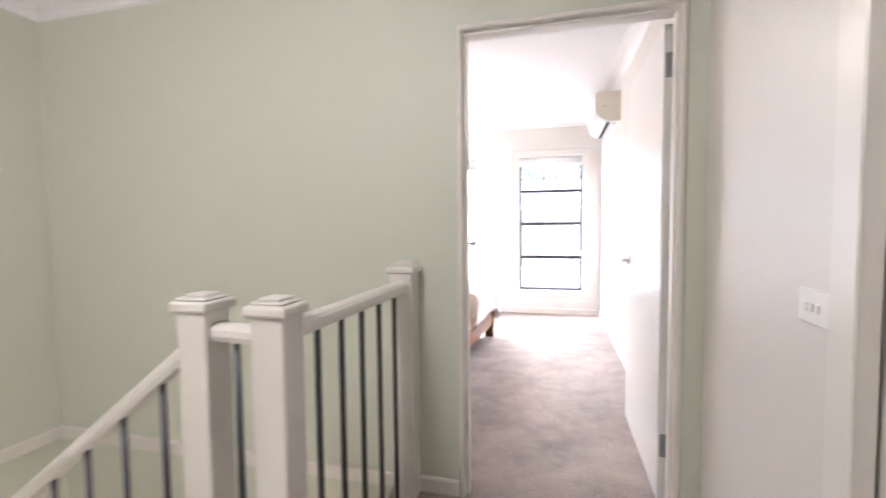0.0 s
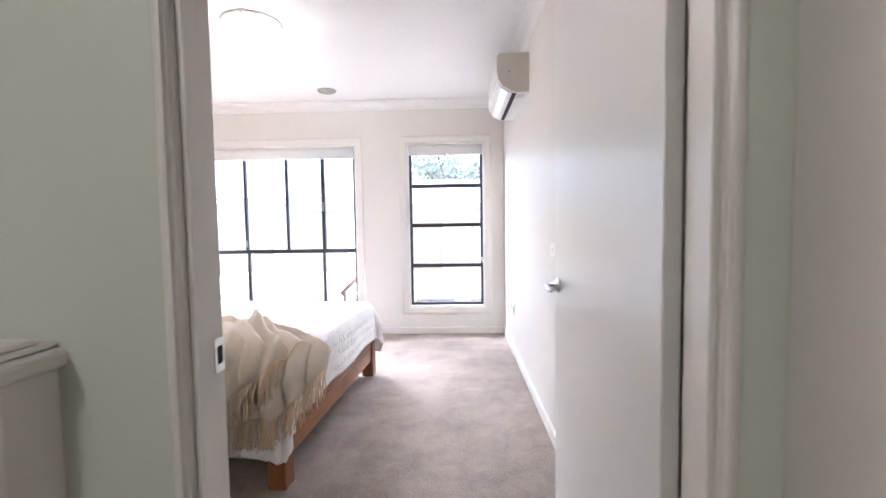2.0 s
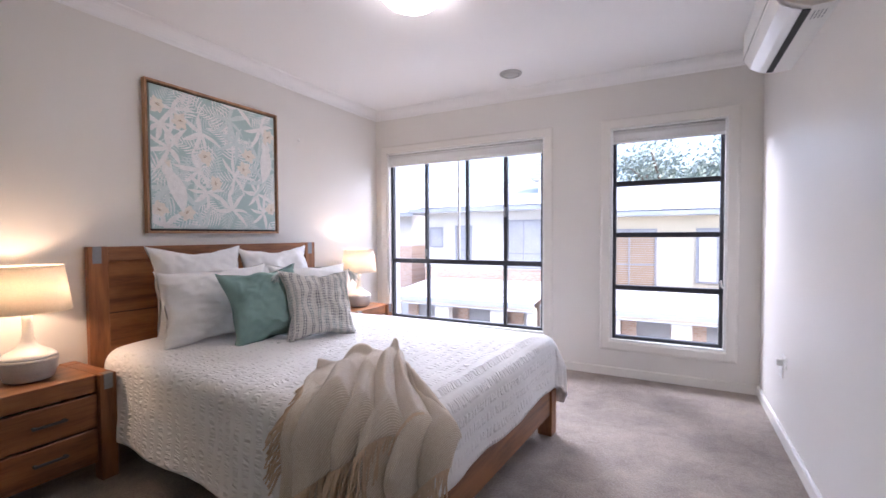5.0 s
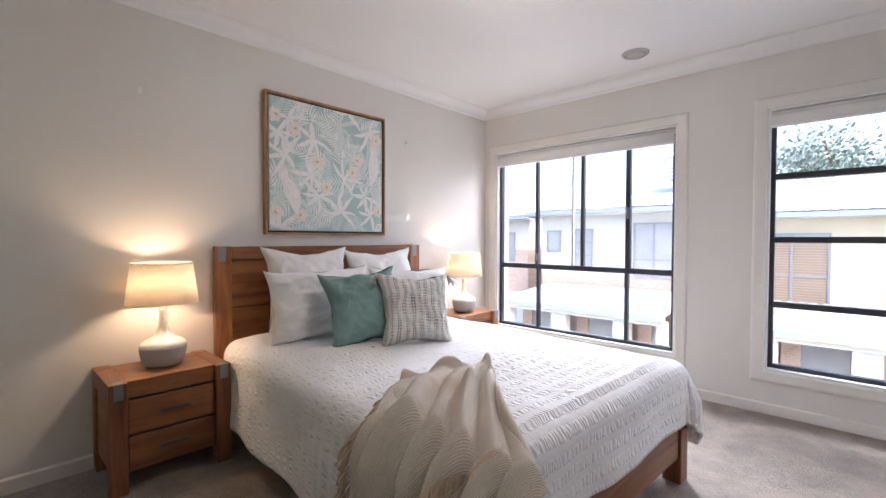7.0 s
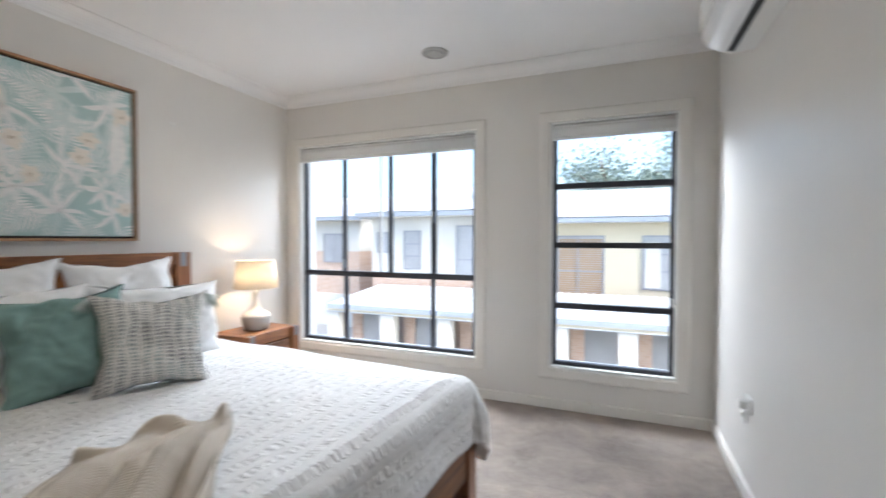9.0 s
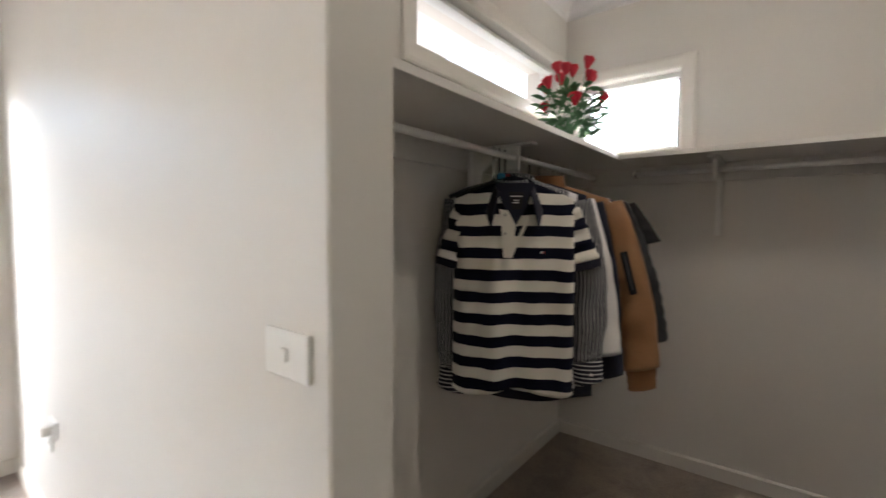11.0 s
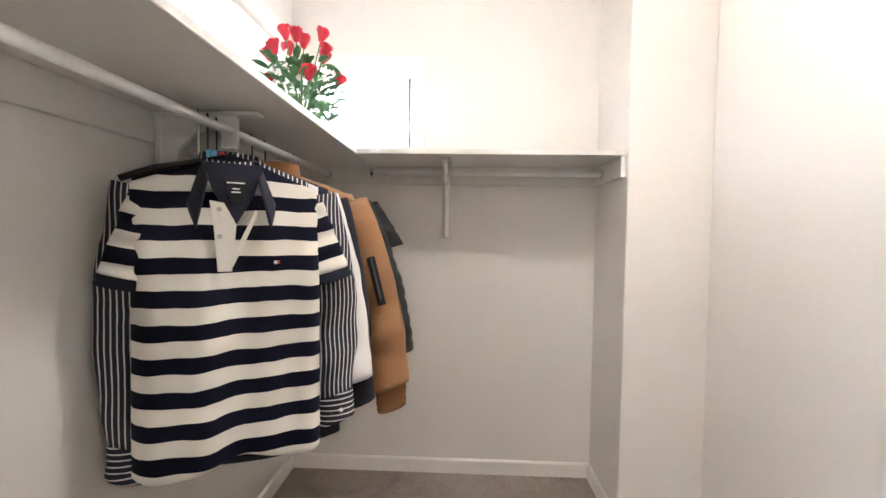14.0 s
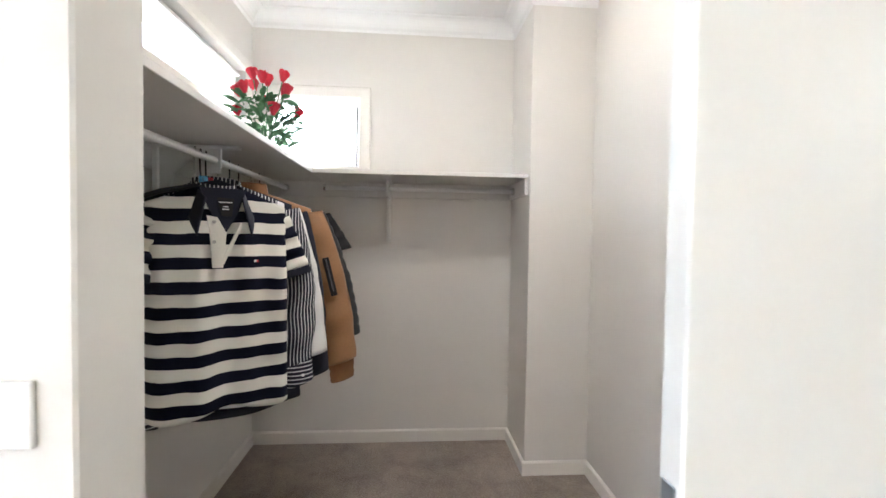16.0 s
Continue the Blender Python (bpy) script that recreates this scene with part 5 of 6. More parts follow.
OPAQ = surface("house_window_glass", (0.40, 0.41, 0.42), 0.15, vary=0.2, scale=1.0, bump=0.0)
TIMBER = surface("timber_blind", (0.36, 0.26, 0.17), 0.7, vary=0.1, bump=0.1)
FRAME2 = surface("house_window_frame", (0.30, 0.31, 0.33), 0.5, vary=0.1, bump=0.0)
BRICK = brick_material()
PAVE = surface("driveway_concrete", (0.36, 0.35, 0.33), 0.9, vary=0.12, scale=0.6, grain=20, bump=0.2)
G0 = -2.9
structure("ground", boxed(-400, 400, 9.2, 800, G0 - 0.5, G0), PAVE, "pale concrete driveway and ground between the houses")


def corrugated(bm, x0, x1, y0, z0, y1, z1, pitch=0.19, amp=0.012):
    """A ribbed metal roof sheet rising from (y0, z0) to (y1, z1)."""
    n = int((x1 - x0) / pitch)
    rows = [[], []]
    for i in range(n * 4 + 1):
        x = x0 + (x1 - x0) * i / (n * 4)
        h = amp if i % 4 in (0, 1) else 0.0
        rows[0].append(bm.verts.new((x, y0, z0 + h)))
        rows[1].append(bm.verts.new((x, y1, z1 + h)))
    for i in range(n * 4):
        bm.faces.new((rows[0][i], rows[0][i + 1], rows[1][i + 1], rows[1][i]))
    return bm


def house_window(parent, x0, x1, y, z0, z1, uprights, rails, slats):
    g = part("window", boxed(x0, x1, y - 0.01, y + 0.08, z0, z1), OPAQ, parent, "dark house window")
    bm = bmesh.new()
    for q in ((x0 - 0.05, x0, z0 - 0.05, z1 + 0.05), (x1, x1 + 0.05, z0 - 0.05, z1 + 0.05), (x0, x1, z1, z1 + 0.05), (x0, x1, z0 - 0.05, z0)):
        box(bm, q[0], q[1], y - 0.05, y + 0.05, q[2], q[3])
    for u in uprights:
        box(bm, u - 0.025, u + 0.025, y - 0.04, y + 0.02, z0, z1)
    for z in rails:
        box(bm, x0, x1, y - 0.042, y + 0.02, z - 0.025, z + 0.025)
    part("frame", bm, FRAME2, g)
    if slats:
        bm = bmesh.new()
        z = z0 + 0.05
        while z < z1 - 0.1:
            box(bm, x0 + 0.02, x1 - 0.02, y - 0.018, y - 0.012, z, z + 0.06)
            z += 0.075
        part("blind", bm, slats, g, "slatted window blind")
    return g


def house(x0, x1, y, gz, wall, label, windows, brick_top, brick_bottom):
    """A two-storey townhouse that faces the camera's room; gz: underside of the gutter."""
    h = thing("house", pose(0, 0, 0), label, "house", "houses across the driveway")
    part("wall", boxed(x0, x1, y, y + 8, brick_top, gz + 0.1), wall, h)
    part("brick_wall", boxed(x0 + 0.01, x1 - 0.01, y + 0.01, y + 8, G0, brick_top - 0.001), BRICK, h, "orange-brown brick lower wall")
    part("eave", boxed(x0 - 0.4, x1 + 0.4, y - 0.5, y + 0.1, gz, gz + 0.03), WHITER, h, "pale eave lining")
    part("gutter", prism(bmesh.new(), [(y - 0.62, gz + 0.16), (y - 0.60, gz + 0.02), (y - 0.50, gz), (y - 0.50, gz + 0.16)], "x", x0 - 0.4, x1 + 0.4), GUTTER, h, "blue-grey metal gutter")
    part("roof", corrugated(bmesh.new(), x0 - 0.4, x1 + 0.4, y - 0.55, gz + 0.19, y + 4.2, gz + 1.55), ROOF, h, "pale corrugated metal roof")
    part("rear_roof", corrugated(bmesh.new(), x0 - 0.4, x1 + 0.4, y + 8.6, gz + 0.19, y + 4.2, gz + 1.55), ROOF, h)
    for w in windows:
        house_window(h, *w[:2], y, *w[2:])
    return h


ha = house(-7.9, -2.35, 20.0, 2.10, WHITER, "white rendered two-storey townhouse with a metal roof",
           [(-4.35, -3.05, 0.05, 1.72, (-3.75,), (0.55,), None), (-6.45, -5.85, 0.2, 1.55, (), (0.65, 1.1), None), (-7.6, -7.1, 0.8, 1.5, (), (), None)], -0.04, 0)
hb = house(-2.33, 9.5, 20.8, 1.82, CREAMR, "cream rendered two-storey townhouse with a corrugated roof",
           [(-0.95, 0.50, -0.62, 1.36, (-0.30,), (0.20,), TIMBER), (1.72, 2.82, -0.3, 1.36, (), (0.25, 0.8), None)], -0.75, 0)
part("wall_band", boxed(-2.3, 9.5, 20.70, 20.81, -0.98, -0.76), BRICK, hb)
part("curtain", prism(bmesh.new(), [(1.76, 20.74), (2.22, 20.74), (2.10, 20.76), (1.76, 20.76)], "z", -0.28, 1.2), WHITER, hb, "white curtain")
hc = house(-18, -10.4, 23.0, 2.15, WHITER, "pale townhouse further down the driveway", [(-12.4, -11.2, 0.2, 1.5, (-11.8,), (), None)], 0.70, 0)
# White panel added over the lower brick, in place of pale ground.
part("pale_ground_panel", boxed(-18, -10.4, 22.90, 23.0, G0, -1.36), WHITER, hc, "white panel standing in for pale ground below the brick")
box_unit = part("evaporative_cooler", boxed(-3.85, -2.65, 21.2, 22.2, 3.30, 4.15, bevel=0.06, segments=2), WHITER, None)
tagged(box_unit, "pale evaporative cooler box on the metal roof", "cooler")
bm = bmesh.new()
for i in range(6):
    box(bm, -3.87, -2.63, 21.185, 21.2, 3.36 + i * 0.13, 3.42 + i * 0.13)
part("louvre", bm, GUTTER, box_unit)
part("cooler_base", boxed(-3.6, -2.9, 21.3, 22.1, 2.3, 3.31), WHITER, box_unit)


def garage_row(x0, x1, y, top, label, bays):
    g = thing("garage_row", pose(0, 0, 0), label, "garage", "garages below the houses")
    part("roof", corrugated(bmesh.new(), x0, x1, y, top, y + 3.2, top + 0.30, 0.25, 0.02), ROOF, g, "pale metal garage roof")
    part("fascia", boxed(x0, x1, y - 0.08, y, top - 0.12, top + 0.02), GUTTER, g, "grey-blue gutter fascia")
    part("beam", boxed(x0, x1, y - 0.04, y + 0.25, top - 0.20, top - 0.121), CREAMR, g, "cream rendered beam")
    for a, b in bays:
        part("pier", boxed(a, b, y - 0.035, y + 0.30, G0, top - 0.201), WHITER, g, "white rendered pier")
    part("back_wall", boxed(x0, x1, y + 2.6, y + 3.1, G0, top + 0.2), BRICK, g)
    for (a, b), (c, d) in zip(bays, bays[1:]):
        part("garage_door", boxed(b + 0.35, c - 0.02, y + 0.8, y + 0.86, G0, top - 0.22), OPAQ, g, "dark grey garage door")
        part("brick_return", boxed(b, b + 0.35, y + 0.7, y + 0.9, G0, top - 0.202), BRICK, g)
    part("drip_strip", boxed(x0, x1, y - 0.09, y - 0.03, top - 0.22, top - 0.202), GUTTER, g)
    return g


garage_row(-7.4, -2.4, 16.6, -0.74, "flat-roofed white garage row with brick returns", [(-7.4, -7.0), (-5.55, -5.1), (-3.7, -3.3), (-2.6, -2.4)])
garage_row(-2.3, 8.0, 16.9, -0.78, "cream garage row with a pale metal roof", [(-2.3, -2.1), (-0.55, -0.2), (1.0, 1.45), (2.95, 3.4), (5.0, 5.4)])


def tree(x, y, z, height, spread, label, seed, count):
    r = random.Random(seed)
    t = thing("tree", pose(x, y, z), label, "tree", "trees behind the houses")
    bm = bmesh.new()
    limbs = []
    tube(bm, [(0, 0, 0), (0.1, 0, height * 0.3), (0.05, 0.1, height * 0.55)], 0.22, 8)
    for i in range(9):
        a = 2 * math.pi * i / 9 + r.uniform(-0.3, 0.3)
        tip = Vector((math.cos(a) * spread * r.uniform(0.5, 0.9), math.sin(a) * spread * r.uniform(0.5, 0.9), height * r.uniform(0.65, 0.98)))
        base = Vector((0.05, 0.05, height * r.uniform(0.3, 0.55)))
        mid = base.lerp(tip, 0.5) + Vector((0, 0, 0.4))
        tube(bm, [base, mid, tip], 0.07, 6)
        limbs += [tip, mid.lerp(tip, 0.5)]
    part("trunk", bm, surface("bark", (0.16, 0.12, 0.09), 0.95, vary=0.2, bump=0.4), t)
    bm = bmesh.new()
    for i in range(count):
        c = r.choice(limbs) + Vector((r.gauss(0, spread * 0.24), r.gauss(0, spread * 0.24), r.gauss(0, spread * 0.16)))
        s = r.uniform(0.07, 0.17)
        n = Vector((r.uniform(-1, 1), r.uniform(-1, 1), r.uniform(-0.4, 1))).normalized()
        a = n.orthogonal().normalized()
        b = n.cross(a)
        vs = [bm.verts.new(c + a * s * p + b * s * q * 0.5) for p, q in ((-1, 0), (0, -1), (1, 0), (0, 1))]
        bm.faces.new(vs)
    # Leaf colour is lifted and greyed to put distance haze into it.
    part("crown", bm, surface("foliage", (0.20, 0.25, 0.21), 0.7, vary=0.3, scale=1.5, grain=6, bump=0.0), t, "loose foliage with haze put into its grey-green colour")
    return t


tree(0.9, 34, G0, 9.6, 3.0, "broad grey-green tree behind the townhouses", 3, 5200)
tree(4.8, 38, G0, 11.0, 3.6, "broad grey-green tree behind the townhouses", 5, 5200)
tree(-12.6, 27, G0, 5.2, 1.6, "small dark tree between the houses", 8, 1200)

# ---- clothes on the rod ----
NAVY, CREAMC = (0.006, 0.007, 0.018), (0.72, 0.69, 0.62)
POLO = stripe_material("polo_stripe", CREAMC, NAVY, "Z", 0.0765, 0.50, 0.009, phase=0.536)
POLO_SLEEVE = stripe_material("polo_sleeve_stripe", CREAMC, NAVY, "Z", 0.0765, 0.50)
NAVYC = surface("navy_cotton", (0.008, 0.009, 0.022), 0.9, vary=0.15, grain=200, bump=0.3, sheen=0.02)
PIN = stripe_material("shirt_stripe", (0.035, 0.037, 0.05), (0.70, 0.69, 0.68), "X", 0.0125, 0.25, 0.004)
PIN_CUFF = stripe_material("cuff_stripe", (0.035, 0.037, 0.05), (0.70, 0.69, 0.68), "Z", 0.0155, 0.24, 0.002)
CREAMF = surface("cream_cotton", CREAMC, 0.85, vary=0.05, grain=200, bump=0.3)
WHITEC = surface("white_cotton", (0.78, 0.77, 0.76), 0.85, vary=0.04, grain=160, bump=0.3)
TAN = surface("tan_nylon", (0.30, 0.145, 0.055), 0.55, vary=0.12, scale=10, grain=150, bump=0.25, sheen=0.1)
TAN_RIB = surface("tan_rib_knit", (0.25, 0.115, 0.045), 0.9, vary=0.15, scale=20, grain=240, bump=0.5)
PUFF = surface("black_quilted_nylon", (0.018, 0.02, 0.024), 0.45, vary=0.2, scale=16, grain=120, bump=0.3)
JET = surface("black_cotton", (0.014, 0.014, 0.015), 0.9, vary=0.15, grain=200, bump=0.3)
HANGER = surface("black_hanger_plastic", (0.015, 0.015, 0.016), 0.4, vary=0.1, bump=0.0)


def torso(half, body, top, hem, depth, slope, neck, folds, seed, bulge=0.0, hemwave=0.012):
    """The body of a hung garment: a flattened tube, closed along the shoulders, open and wavy at the hem."""
    def f(u, v):
        a = 2 * math.pi * u
        w = half * (1 - v) + body * v if v > 0.25 else half + (body - half) * v
        d = depth * (0.25 + 0.75 * min(1, v / 0.3)) * (1 + bulge * math.sin(v * 40))
        cx = math.copysign(abs(math.cos(a)) ** 0.75, math.cos(a)) * w
        fold = (0.018 * math.sin(cx * folds + seed) + 0.008 * math.sin(cx * folds * 2.3 + seed * 2)) * min(1, v / 0.35)
        cy = math.sin(a) * d + fold + 0.006 * noise.noise(Vector((cx * 6, v * 5, seed)))
        zt = top - slope * max(0.0, abs(cx) - neck)
        zh = hem + hemwave * math.sin(cx * folds + seed + 1)
        return (cx, cy, zt * (1 - v) + zh * v)
    return f


def sleeve(side, start, end, r0, r1, seed, bend=0.0, crease=0.006):
    s, e = Vector(start), Vector(end)

    def f(u, v):
        a = 2 * math.pi * u
        p = s.lerp(e, v)
        p.x += side * bend * math.sin(math.pi * v)
        r = r0 + (r1 - r0) * v
        fl = 1 + 0.10 * noise.noise(Vector((u * 3, v * 6, seed)))
        return (p.x + math.cos(a) * r * fl, p.y + math.sin(a) * r * 0.55 * fl + crease * math.sin(v * 22 + seed), p.z + 0.25 * side * math.cos(a) * r)
    return f


def cloth(name, f, material, parent, nu=40, nv=40, label="", t=0.003):
    bm = sheet(bmesh.new(), f, nu, nv)
    ob = part(name, bm, material, parent, label, smooth=True)
    thicken(ob, t)
    return ob


def sleeve_object(name, f, material, parent, end, start, label=""):
    """A sleeve with its own axis along the arm, so that its stripes run round it."""
    d = (Vector(start) - Vector(end)).normalized()
    m = Matrix.Translation(start) @ d.to_track_quat("Z", "Y").to_matrix().to_4x4()
    inv = m.inverted()
    bm = sheet(bmesh.new(), f, 28, 24)
    bm.transform(inv)
    ob = part(name, bm, material, parent, label, smooth=True)
    ob.matrix_local = m
    thicken(ob, 0.003)
    return ob


def hanger(x, turn, label, hook, size=None):
    h = thing("clothes_hanger", pose(x, RY, 0, 0, 0, turn), label, "hanger", "hangers on the rod")
    part("hook", tube(bmesh.new(), [(0, 0.0, 1.435), (0, 0, 1.475), (0, 0.014, 1.50), (0, 0.020, 1.53), (0, 0.010, 1.558), (0, -0.006, 1.563), (0, -0.018, 1.548)], 0.0028, 8), hook, h, "metal hook", smooth=True)
    part("bar", tube(bmesh.new(), [(-0.16, 0, 1.385), (-0.09, 0, 1.415), (0, 0, 1.437), (0.09, 0, 1.415), (0.16, 0, 1.385)], 0.008, 8), HANGER, h, smooth=True)
    if size:
        letter, colour = size
        part("size_tag", boxed(-0.004, 0.022, -0.010, 0.010, 1.452, 1.474, bevel=0.002), colour, h, "coloured plastic size tag")
        cu = bpy.data.curves.new("size_letter", "FONT")
        cu.body, cu.size, cu.extrude, cu.align_x = letter, 0.020, 0.0004, "CENTER"
        cu.materials.append(HANGER)
        t = new("size_letter", cu)
        t.parent = h
        t.matrix_local = pose(0.009, -0.0106, 1.456, 90, 0, 0)
    return h


BLUE = surface("blue_plastic", (0.05, 0.28, 0.52), 0.4, vary=0.03, bump=0.0)
RED = surface("red_plastic", (0.60, 0.05, 0.06), 0.4, vary=0.03, bump=0.0)
hanger(2.585, -58, "black plastic hanger with a steel hook under the polo shirt", CHROME)
hanger(2.625, -60, "black plastic hanger with a blue size tag", HANGER, ("L", BLUE))
hanger(2.665, -62, "black plastic hanger with a red size tag", HANGER, ("M", RED))
hanger(2.76, -66, "black plastic hanger with a steel hook", CHROME)
hanger(2.86, -70, "black plastic hanger with a blue size tag", HANGER, ("L", BLUE))
hanger(2.95, -72, "black plastic hanger with a blue size tag", HANGER, ("L", BLUE))
hanger(3.09, -75, "black plastic hanger with a steel hook", CHROME)
hanger(3.20, -76, "black plastic hanger with a steel hook", HANGER)

# striped polo shirt
polo = thing("polo_shirt", pose(2.597, 6.388, -0.008, 0, 0, -57.7), "short-sleeved polo shirt in navy and cream stripes on a hanger", "shirt")
cloth("body", torso(0.208, 0.213, 1.438, 0.704, 0.060, 0.40, 0.07, 21, 0.6), POLO, polo, 120, 60)
for s in (-1, 1):
    a, b = (s * (0.184 if s > 0 else 0.170), 0.014, 1.348), (s * (0.244 if s > 0 else 0.212), 0.006, 1.165)
    sleeve_object("sleeve", sleeve(s, a, b, 0.044, 0.056, 2 + s), POLO_SLEEVE, polo, b, a)
    e = (s * (0.252 if s > 0 else 0.218), 0.005, 1.138)
    cloth("sleeve_band", sleeve(s, b, e, 0.058, 0.058, 2 + s, crease=0), NAVYC, polo, 28, 4, "navy ribbed sleeve band")


def collar_leaf(side):
    def f(u, v):
        a = -0.15 + u * 1.95
        r = 0.074 + 0.020 * v
        x = side * math.sin(a) * r if a < math.pi / 2 else side * (r - 0.030 * (a - math.pi / 2))
        x = side * math.sin(min(a, 1.75)) * r
        y = math.cos(min(a, 1.75)) * 0.055 - 0.075 * max(0, a - 0.9) * 0.9
        x = x * (1 - 0.45 * max(0, a - 1.2))
        z = 1.475 - 0.035 * u - 0.10 * max(0, a - 1.0) * 0.5 - v * (0.045 + 0.075 * u ** 2)
        return (x + side * 0.012 * v, y - 0.014 * v, z)
    return f


for s in (-1, 1):
    cloth("collar", collar_leaf(s), NAVYC, polo, 24, 8, "dark navy knitted collar", 0.004)
part("inner_neck", prism(bmesh.new(), [(-0.068, 1.435), (0.068, 1.435), (0.045, 1.36), (0.006, 1.29), (-0.045, 1.37)], "y", -0.058, -0.052), NAVYC, polo, "dark navy inner neck")
part("placket", prism(bmesh.new(), [(-0.052, 1.345), (-0.022, 1.340), (0.004, 1.290), (-0.006, 1.180), (-0.036, 1.180), (-0.044, 1.29)], "y", -0.083, -0.075), CREAMF, polo, "cream button placket")
part("placket_fold", prism(bmesh.new(), [(0.050, 1.318), (0.040, 1.290), (-0.004, 1.19), (-0.010, 1.205), (0.030, 1.292), (0.044, 1.325)], "y", -0.086, -0.079), CREAMF, polo)
for z in (1.325, 1.262):
    part("button", lathe(bmesh.new(), [(0, 0), (0.0055, 0), (0.0055, -0.003), (0, -0.0035)], (-0.032, -0.083, z), 14, "y"), CEMENT, polo, "small pearl button")
part("neck_label", prism(bmesh.new(), [(-0.020, 1.405), (0.030, 1.402), (0.024, 1.345), (-0.006, 1.345)], "y", -0.061, -0.059), JET, polo, "black woven neck label")
for i, (z, w) in enumerate(((1.388, 0.020), (1.374, 0.008), (1.366, 0.010))):
    part("label_line", boxed(0.005 - w, 0.005 + w, -0.0625, -0.061, z, z + 0.003), PLASTIC, polo)
part("chest_badge", boxed(0.088, 0.100, -0.083, -0.077, 1.196, 1.203), PLASTIC, polo, "tiny embroidered chest badge")
part("chest_badge_end", boxed(0.0945, 0.100, -0.0842, -0.083, 1.196, 1.203), RED, polo)

# pin-striped long-sleeved shirt behind it
ps = thing("striped_shirt", pose(2.655, 6.425, 0, 0, 0, -60), "long-sleeved shirt with narrow navy and white stripes", "shirt")
cloth("body", torso(0.200, 0.218, 1.452, 0.705, 0.045, 0.36, 0.07, 17, 2.2), PIN, ps, 100, 40)
for s in (-1, 1):
    a, b = (s * (0.205 if s > 0 else 0.175), 0.0, 1.365), (s * (0.280 if s > 0 else 0.215), 0.0, 0.790 if s > 0 else 0.735)
    cloth("sleeve", sleeve(s, a, b, 0.072, 0.052, 5 + s, 0.035), PIN, ps, 30, 40)
    e = (b[0] + s * 0.008, 0, b[2] - 0.085)
    cf = cloth("cuff", sleeve(s, b, e, 0.052, 0.050, 3 + s, crease=0), PIN_CUFF, ps, 24, 8, "cuff with stripes across")
    part("button", lathe(bmesh.new(), [(0, 0), (0.006, 0), (0.006, -0.003), (0, -0.0035)], (b[0] + 0.01, -0.034, b[2] - 0.045), 12, "y"), PLASTIC, cf, "white button")
cloth("collar", lambda u, v: (math.sin(u * 6.28) * (0.076 + 0.012 * v), math.cos(u * 6.28) * 0.05, 1.482 - 0.05 * v - 0.02 * (1 - math.cos(u * 6.28))), PIN, ps, 30, 5)

ws = thing("white_shirt", pose(2.735, 6.43, 0, 0, 0, -64), "white long-sleeved cotton shirt on a hanger", "shirt")
cloth("body", torso(0.205, 0.21, 1.448, 0.655, 0.035, 0.36, 0.07, 14, 3.1), WHITEC, ws, 70, 30)
for s in (-1, 1):
    cloth("sleeve", sleeve(s, (s * 0.205, 0, 1.37), (s * 0.335, 0.0, 0.80), 0.060, 0.040, 8 + s, 0.02), WHITEC, ws, 26, 30)

nj = thing("navy_jacket", pose(2.815, 6.43, 0, 0, 0, -68), "dark navy cotton jacket on a hanger", "jacket")
cloth("body", torso(0.21, 0.25, 1.448, 0.600, 0.050, 0.34, 0.07, 11, 4.4), NAVYC, nj, 70, 30)
for s in (-1, 1):
    cloth("sleeve", sleeve(s, (s * 0.20, 0, 1.36), (s * 0.300, 0.0, 0.80), 0.070, 0.052, 12 + s, 0.02), NAVYC, nj, 26, 30)
    cloth("cuff", sleeve(s, (s * 0.300, 0.0, 0.80), (s * 0.305, 0, 0.70), 0.056, 0.058, 14, crease=0), NAVYC, nj, 24, 6)

bj = thing("bomber_jacket", pose(2.925, 6.43, 0, 0, 0, -70), "tan brown nylon bomber jacket with a sleeve zip pocket", "jacket")
cloth("body", torso(0.26, 0.26, 1.452, 0.80, 0.060, 0.32, 0.07, 10, 5.5), TAN, bj, 70, 30)
cloth("hem_band", torso(0.255, 0.235, 0.81, 0.745, 0.060, 0.0, 0.3, 30, 5.5, hemwave=0.002), TAN_RIB, bj, 70, 6, "ribbed hem")
for s in (-1, 1):
    a, b = (s * 0.235, 0, 1.37), (s * 0.395, -0.005, 0.72)
    cloth("sleeve", sleeve(s, a, b, 0.074, 0.066, 20 + s, 0.03, 0.010), TAN, bj, 30, 44)
    cloth("cuff", sleeve(s, b, (s * 0.402, -0.005, 0.635), 0.055, 0.050, 22, crease=0), TAN_RIB, bj, 26, 8, "ribbed cuff")
z1 = part("sleeve_pocket", boxed(-0.014, 0.014, -0.006, 0.006, -0.085, 0.085, bevel=0.003), JET, bj, "dark sleeve zip pocket")
z1.matrix_local = pose(0.335, -0.050, 1.10, 0, -14, 0)
part("zip", boxed(-0.003, 0.003, -0.010, -0.005, -0.065, 0.080), IRON, z1, "dark metal zip")
cloth("collar", lambda u, v: (math.sin(u * 6.28) * (0.082 + 0.01 * v), math.cos(u * 6.28) * 0.055, 1.485 - 0.06 * v), TAN_RIB, bj, 30, 5)
part("back_zip", tube(bmesh.new(), [(0.255, 0.03, 1.40), (0.30, 0.04, 1.28), (0.345, 0.045, 1.08), (0.37, 0.045, 0.95)], 0.005, 6), WHITEC, bj, "pale zip edge")

bp_ = thing("puffer_jacket", pose(3.065, 6.44, 0, 0, 0, -74), "black quilted puffer jacket on a hanger", "jacket")
